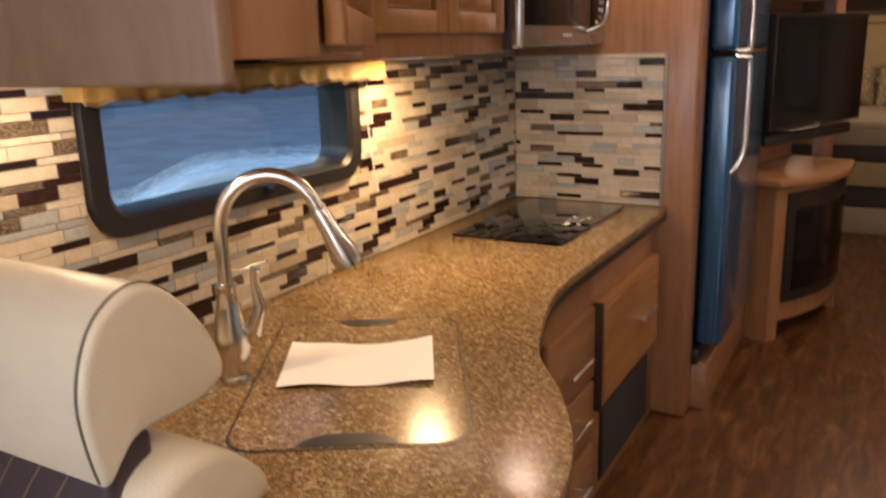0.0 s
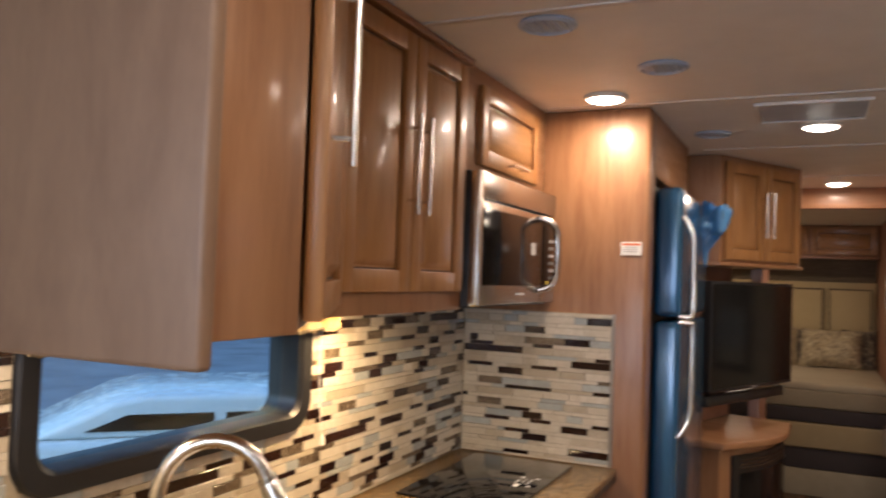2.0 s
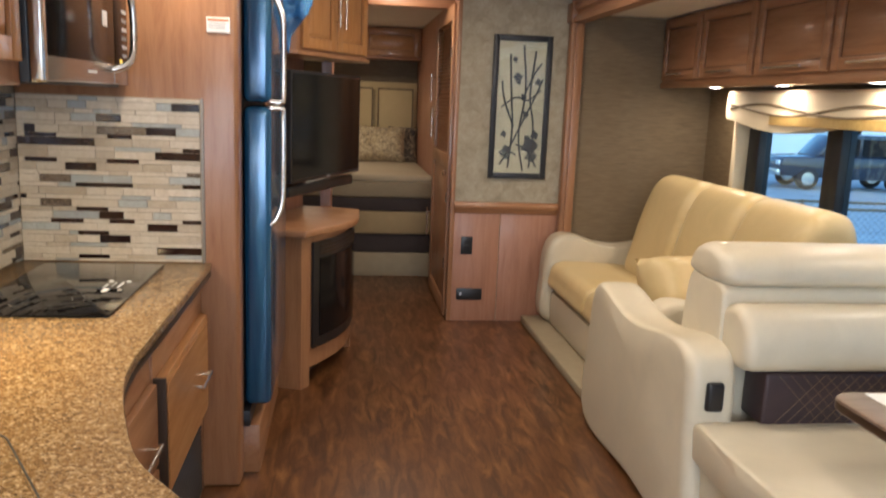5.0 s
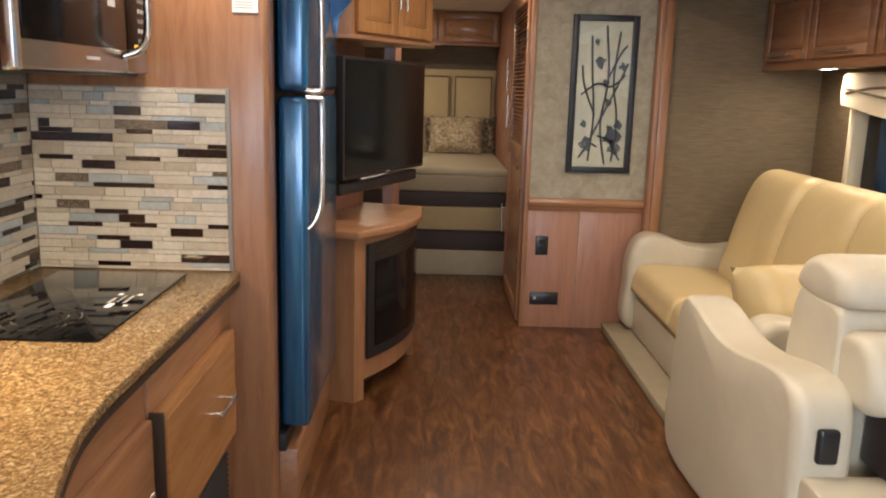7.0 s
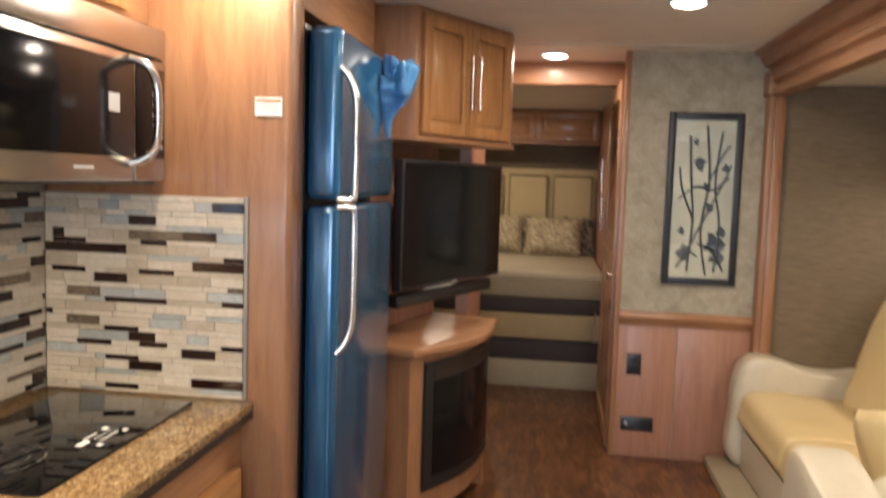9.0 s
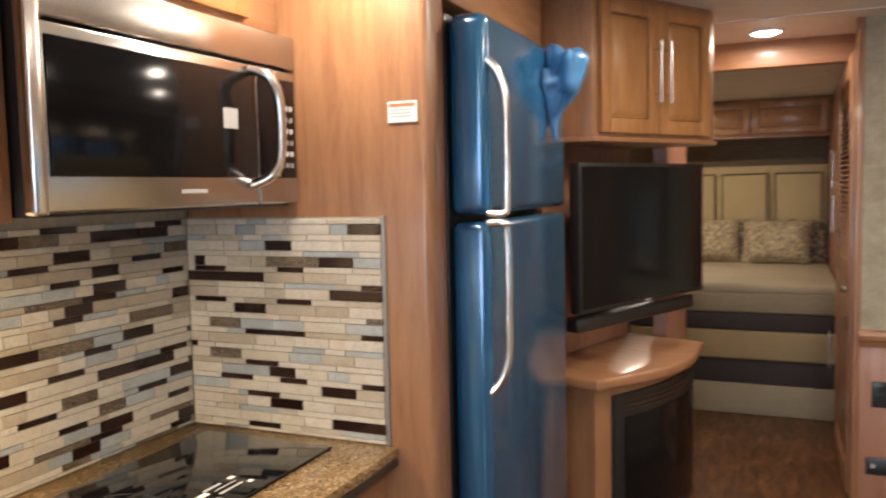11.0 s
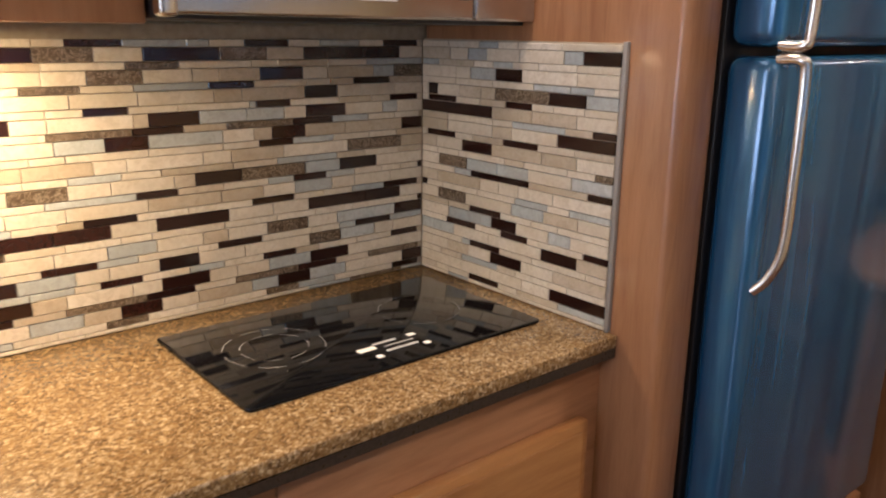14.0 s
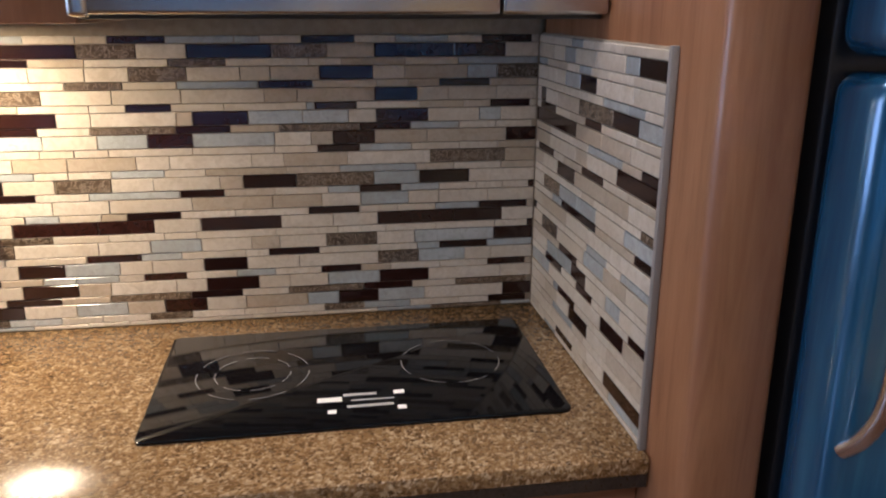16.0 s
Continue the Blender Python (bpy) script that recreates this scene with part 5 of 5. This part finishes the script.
sky_v = thing("roof_vent", "square roof vent with pale blue cover", "vent", (1.28, 0.19, CEIL))
bm = box(1.09, 1.48, 0.05, 0.064, CEIL - 0.012, CEIL - 0.0005, 0.003)
box(1.09, 1.48, 0.386, 0.40, CEIL - 0.012, CEIL - 0.0005, 0.003, 2, bm)
box(1.09, 1.104, 0.064, 0.386, CEIL - 0.012, CEIL - 0.0005, 0.003, 2, bm)
box(1.466, 1.48, 0.064, 0.386, CEIL - 0.012, CEIL - 0.0005, 0.003, 2, bm)
part("frame", bm, WHITE, sky_v)
part("cover", box(1.104, 1.466, 0.064, 0.386, CEIL - 0.008, CEIL - 0.001), VENTBLUE, sky_v)
sp0 = thing("air_vent", "round grey-blue ceiling air vent", "vent", (0.87, -0.55, CEIL), "ceiling air vents")
part("ring", lathe([(0.075, 0.0), (0.078, -0.006), (0.066, -0.012), (0.062, -0.004)], (0.87, -0.55, CEIL - 0.0005), 28), VENTBLUE, sp0)
for k in range(5):
    part("blade", box(0.815 + k * 0.024, 0.824 + k * 0.024, -0.60, -0.50, CEIL - 0.010, CEIL - 0.002, 0.001, 1), VENTBLUE, sp0)
for x, y in ((1.69, -0.60), (1.68, 0.59), (0.89, 0.62), (0.66, -1.05)):
    copy_thing(sp0, Matrix.Translation((x, y, CEIL)))

# ---- outside ----
solid("pavement", box(-30, -5.5, -30, 40, -0.95, -0.90), LOT, "wet blue-grey lot beyond the galley window", "pavement", "structure")
solid("road", box(8.0, 60, -40, 60, -0.949, -0.944), CONCRETE, "pale grey concrete lot beyond the sofa window", "road", "structure")


def car(name, label, x, y, deg, paint, tall):
    m = pose(x, y, -0.944, 0, 0, deg)
    c = thing(name, label, "car", m=m)
    h = 1.85 if tall else 1.45
    low = [(-2.4, 0.45), (-2.42, 0.85), (-2.3, 1.05), (-1.2, 1.12), (1.6, 1.12), (2.35, 1.06), (2.42, 0.6), (2.3, 0.42), (0, 0.38)]
    part("body", prism(low, "y", -0.9, 0.9, 0.06, 3), paint, c, "", m)
    cab = [(-1.25, 1.12), (-0.65, h - 0.05), (-0.4, h), (1.9 if tall else 1.0, h), (2.25 if tall else 1.9, 1.12)]
    part("cabin", prism(cab, "y", -0.78, 0.78, 0.05, 3), paint, c, "", m)
    for s in (-1, 1):
        for a, b in ((-0.72, 0.15), (0.25, 1.05), (1.15, 1.85 if tall else 1.3)):
            part("window", prism([(a - 0.12 if a < -0.5 else a, 1.18), (a + 0.2 if a < -0.5 else a, h - 0.14), (b, h - 0.14), (b, 1.18)], "y", s * 0.785, s * 0.79), SCREEN, c, "", m)
        for wx in (-1.5, 1.45):
            w = part("wheel", lathe([(0.30, -0.11), (0.36, -0.09), (0.37, 0.0), (0.36, 0.09), (0.30, 0.11)], (0, 0, 0), 24), RUBBER, c, "", m @ pose(wx, s * 0.83, 0.375, 90, 0, 0))
            part("rim", lathe([(0.02, 0.125), (0.21, 0.115), (0.22, 0.10), (0.22, -0.10), (0.21, -0.115), (0.02, -0.125)], (0, 0, 0), 20), CHROME, w, "", m @ pose(wx, s * 0.83, 0.375, 90, 0, 0))
    for s in (-0.65, 0.65):
        part("headlight", box(-2.45, -2.38, s - 0.14, s + 0.14, 0.80, 0.95, 0.02), WHITE, c, "", m)
    part("bumper", box(-2.50, -2.36, -0.85, 0.85, 0.45, 0.65, 0.03), CHROME, c, "", m)
    return c


car("parked_suv", "dark blue parked sport utility vehicle with chrome wheels", 17.9, 22.4, -8, CARPAINT, True)
car("parked_car", "pale parked car outside the galley window", -3.9, 2.7, 47, WHITEPAINT, False)


def building(name, label, x, y, deg, w, h, material):
    m = pose(x, y, -0.95, 0, 0, deg)
    b = thing(name, label, "building", m=m)
    part("wall", box(-w / 2, w / 2, 0, 10, 0, h), material, b, "", m)
    part("roof", prism([(-w / 2 - 0.4, h), (w / 2 + 0.4, h), (w / 2 + 0.2, h + 0.5), (-w / 2 - 0.2, h + 0.5)], "y", -0.4, 10.4), ROOFM, b, "", m)
    k = -w / 2 + 2
    while k < w / 2 - 2:
        wd = part("window", box(k, k + 1.6, -0.06, 0.05, 1.2, 2.6, 0.02), WHITE, b, "", m)
        part("pane", box(k + 0.1, k + 1.5, -0.07, -0.061, 1.3, 2.5), SCREEN, wd, "", m)
        k += 4.0


building("warehouse", "long pale building across the lot", 26, 44, -12, 50, 4.5, FACADE)
building("shop_building", "long blue-grey building behind the galley side", -30, 26, 45, 70, 6.5, BLUESIDE)

fence = thing("chain_link_fence", "grey chain-link fence with top and middle rails", "fence", (14, 9.5, -0.95))
for z in (0.02, -0.10):
    part("rail", tube([(3, 10.6, z), (24, 8.4, z)], 0.025, 8), BRONZE, fence)
for k in range(8):
    part("post", tube([(3 + 3 * k, 10.6 - 0.3143 * k, -0.95), (3 + 3 * k, 10.6 - 0.3143 * k, 0.05)], 0.03, 8), BRONZE, fence)
wb = bmesh.new()
for k in range(-8, 176):
    for s in (1, -1):
        xa, xb = 3 + k * 0.12, 3 + k * 0.12 + s * 0.9
        if min(xa, xb) > 3 and max(xa, xb) < 24:
            tube([(xa, 10.6 - (xa - 3) * 0.10476, -0.93), (xb, 10.6 - (xb - 3) * 0.10476, -0.02)], 0.004, 3, wb)
mesh_w = part("wire_mesh", wb, STEEL, fence)
mesh_w["kind"] = "stuff"


# ---- mosaic backsplash, piece by piece ----
rng = random.Random(7)
# thin and thick courses take turns from the top down; the lowest one is cut to fit
ROWS, zt = [], 1.4405
for k in range(28):
    hgt = 0.0255 if k % 2 else 0.0133
    z0 = max(zt - hgt, 0.8725)
    ROWS.append((z0, zt - z0))
    zt = z0 - 0.0016
# the dark pieces of one mosaic sheet by course: start along the sheet, length
# (negative length: brown marble on every other sheet)
SHEET_W = 0.351
SHEET = [[(0.225, 0.102)], [(0.013, 0.156), (0.169, -0.105)], [(0.329, -0.105)], [(0.257, -0.104)], [(0.141, 0.102)], [(0.012, -0.085)], [(0.245, 0.082)], [(0.014, 0.104)],
         [(0.176, -0.155), (0.332, 0.102)], [(0.279, 0.083)], [(0.248, -0.083)], [(0.122, -0.155)], [], [(0.100, 0.103), (0.203, -0.155)], [(0.329, 0.084)], []]
# the panel beside the cooktop is cut from other sheets
SIDE = [[], [(0.517, 0.096)], [], [(0.267, 0.083)], [], [(0.033, 0.035), (0.269, -0.162), (0.431, 0.099)], [(0.033, 0.103), (0.303, 0.08)], [(0.0095, 0.25)],
        [(0.552, 0.059)], [(0.459, 0.152)], [(0.03, 0.104), (0.298, 0.106)], [(0.160, 0.102)], [(0.565, -0.046)], [(0.076, -0.101)], [(0.193, 0.189), (0.548, 0.063)], [],
        [(0.01, 0.02)], [(0.075, -0.101)], [(0.191, 0.106)], [(0.266, 0.082)], [(0.106, 0.107), (0.299, 0.085), (0.546, 0.065)], [(0.427, 0.102)], [(0.194, 0.103)], [(0.266, 0.102)],
        [], [(0.457, 0.154)], [(0.193, 0.103)], []]
bb = box(0.0, 0.0035, -2.44, -1.305, 0.871, WZ0 + 0.02)
box(0.0, 0.0035, -2.44, WY0 + 0.02, WZ0 + 0.02, 1.47, 0, 1, bb)
back_w = solid("backsplash_window", bb, GROUT, "mosaic strip tile backsplash under the galley window", "backsplash", "structure")
bb = box(0.0, 0.0035, -1.305, -0.004, 0.871, WZ0 + 0.02)
box(0.0, 0.0035, WY1 - 0.02, -0.004, WZ0 + 0.02, 1.47, 0, 1, bb)
back = solid("backsplash", bb, GROUT, "mosaic strip tile backsplash behind the worktop", "backsplash", "structure")
sidep = solid("side_splash", box(0.0085, 0.612, -0.004, -0.0005, 0.871, 1.4445), GROUT, "mosaic strip tile panel beside the cooktop", "backsplash", "structure")
solid("trim_tile_edge", box(0.613, 0.6225, -0.0115, -0.0005, 0.8705, 1.447, 0.0015), TRIMGREY, "grey metal tile edge trim", "trim", "structure")
shared = {}


def strip(length, height, material):
    """One glass or stone strip with a chamfered face, centred, face towards -y."""
    key = (round(length, 3), round(height, 4), material.name)
    if key not in shared:
        bm = bmesh.new()
        c = 0.0012 if material in (T_DARK, T_GREY) else 0.0007
        d = 0.0045 if material in (T_DARK, T_GREY) else 0.0052
        a = [bm.verts.new((sx * length / 2, 0, sz * height / 2)) for sx, sz in ((-1, -1), (1, -1), (1, 1), (-1, 1))]
        m = [bm.verts.new((v.co.x, -d + c, v.co.z)) for v in a]
        f = [bm.verts.new((v.co.x - math.copysign(c, v.co.x), -d, v.co.z - math.copysign(c, v.co.z))) for v in a]
        bm.faces.new(f)
        for p, q in ((a, m), (m, f)):
            for k in range(4):
                bm.faces.new((p[k], p[(k + 1) % 4], q[(k + 1) % 4], q[k]))
        shared[key] = mesh_of("tile", bm, material, None, False)
    return shared[key]


LENGTHS = (0.062, 0.078, 0.098, 0.104, 0.125, 0.155)
PALES = (T_CREAM, T_CREAM, T_CREAM, T_TAN, T_GREY)


def course(k, u0, u1, side):
    """The strips of one course from u0 to u1: start, end, material."""
    dark = []
    if side:
        dark = [(p, p + abs(ln), T_MARBLE if ln < 0 else T_DARK) for p, ln in SIDE[k]]
    else:
        for n in range(-8, 2):
            for p, ln in SHEET[k % 16]:
                if ln < 0 and rng.random() < 0.35:
                    continue
                odd = rng.random() < (0.75 if ln < 0 else 0.06)
                dark.append((n * SHEET_W + p, n * SHEET_W + p + abs(ln), T_MARBLE if odd else T_DARK))
    out, u = [], u0
    for p, q, kind in sorted(dark, key=lambda d: d[0]) + [(u1, u1, None)]:
        p = min(p, u1)
        while p - u > 0.012:
            ln = rng.choice(LENGTHS)
            if p - u < 0.17:
                ln = p - u if p - u < 0.11 or rng.random() < 0.4 else (p - u) * rng.choice((0.38, 0.5, 0.62))
            out.append((u, min(u + ln, p) - 0.0016, rng.choice(PALES)))
            u += ln
        q = min(q, u1)
        if kind and q - max(p, u) > 0.012:
            out.append((max(p, u), q - 0.0016, kind))
        u = max(u, q)
    return out


def lay(u0, u1, place, host, near, free, side=False):
    """Courses of strips from u0 to u1; those past near are joined by material."""
    joined = {}
    for k, (z0, hgt) in enumerate(ROWS):
        for a, b, kind in course(k, u0, u1, side):
            spans = free(a, b, z0, z0 + hgt)
            for a2, b2 in spans:
                if b2 - a2 < 0.008:
                    continue
                m = place((a2 + b2) / 2, z0 + hgt / 2)
                if near((a2 + b2) / 2):
                    ob = new("tile", strip(b2 - a2, hgt, kind))
                    ob.parent = host
                    ob.matrix_basis = m
                else:
                    joined.setdefault(kind, []).append((m, strip(b2 - a2, hgt, kind)))
    for kind, items in joined.items():
        verts, faces = [], []
        for m, me in items:
            k = len(verts)
            verts += [m @ v.co for v in me.vertices]
            faces += [[k + i for i in p.vertices] for p in me.polygons]
        me = bpy.data.meshes.new("tile_field")
        me.from_pydata([tuple(v) for v in verts], [], faces)
        me.materials.append(kind)
        ob = new("tile_field", me)
        ob.parent = host
        ob["kind"] = "stuff"


def around_window(a, b, z0, z1):
    if z1 < WZ0 + 0.004 or b < WY0 - 0.005 or a > WY1 + 0.005:
        return [(a, b)]
    return [(a, min(b, WY0 - 0.004)), (max(a, WY1 + 0.004), b)]


lay(0.0095, 0.611, lambda u, z: pose(u, -0.004, z), sidep, lambda u: True, lambda a, b, z0, z1: [(a, b)], True)
lay(-1.304, -0.0095, lambda u, z: pose(0.0035, u, z, 0, 0, 90), back, lambda u: True, around_window)
lay(-2.438, -1.3056, lambda u, z: pose(0.0035, u, z, 0, 0, 90), back_w, lambda u: True, around_window)
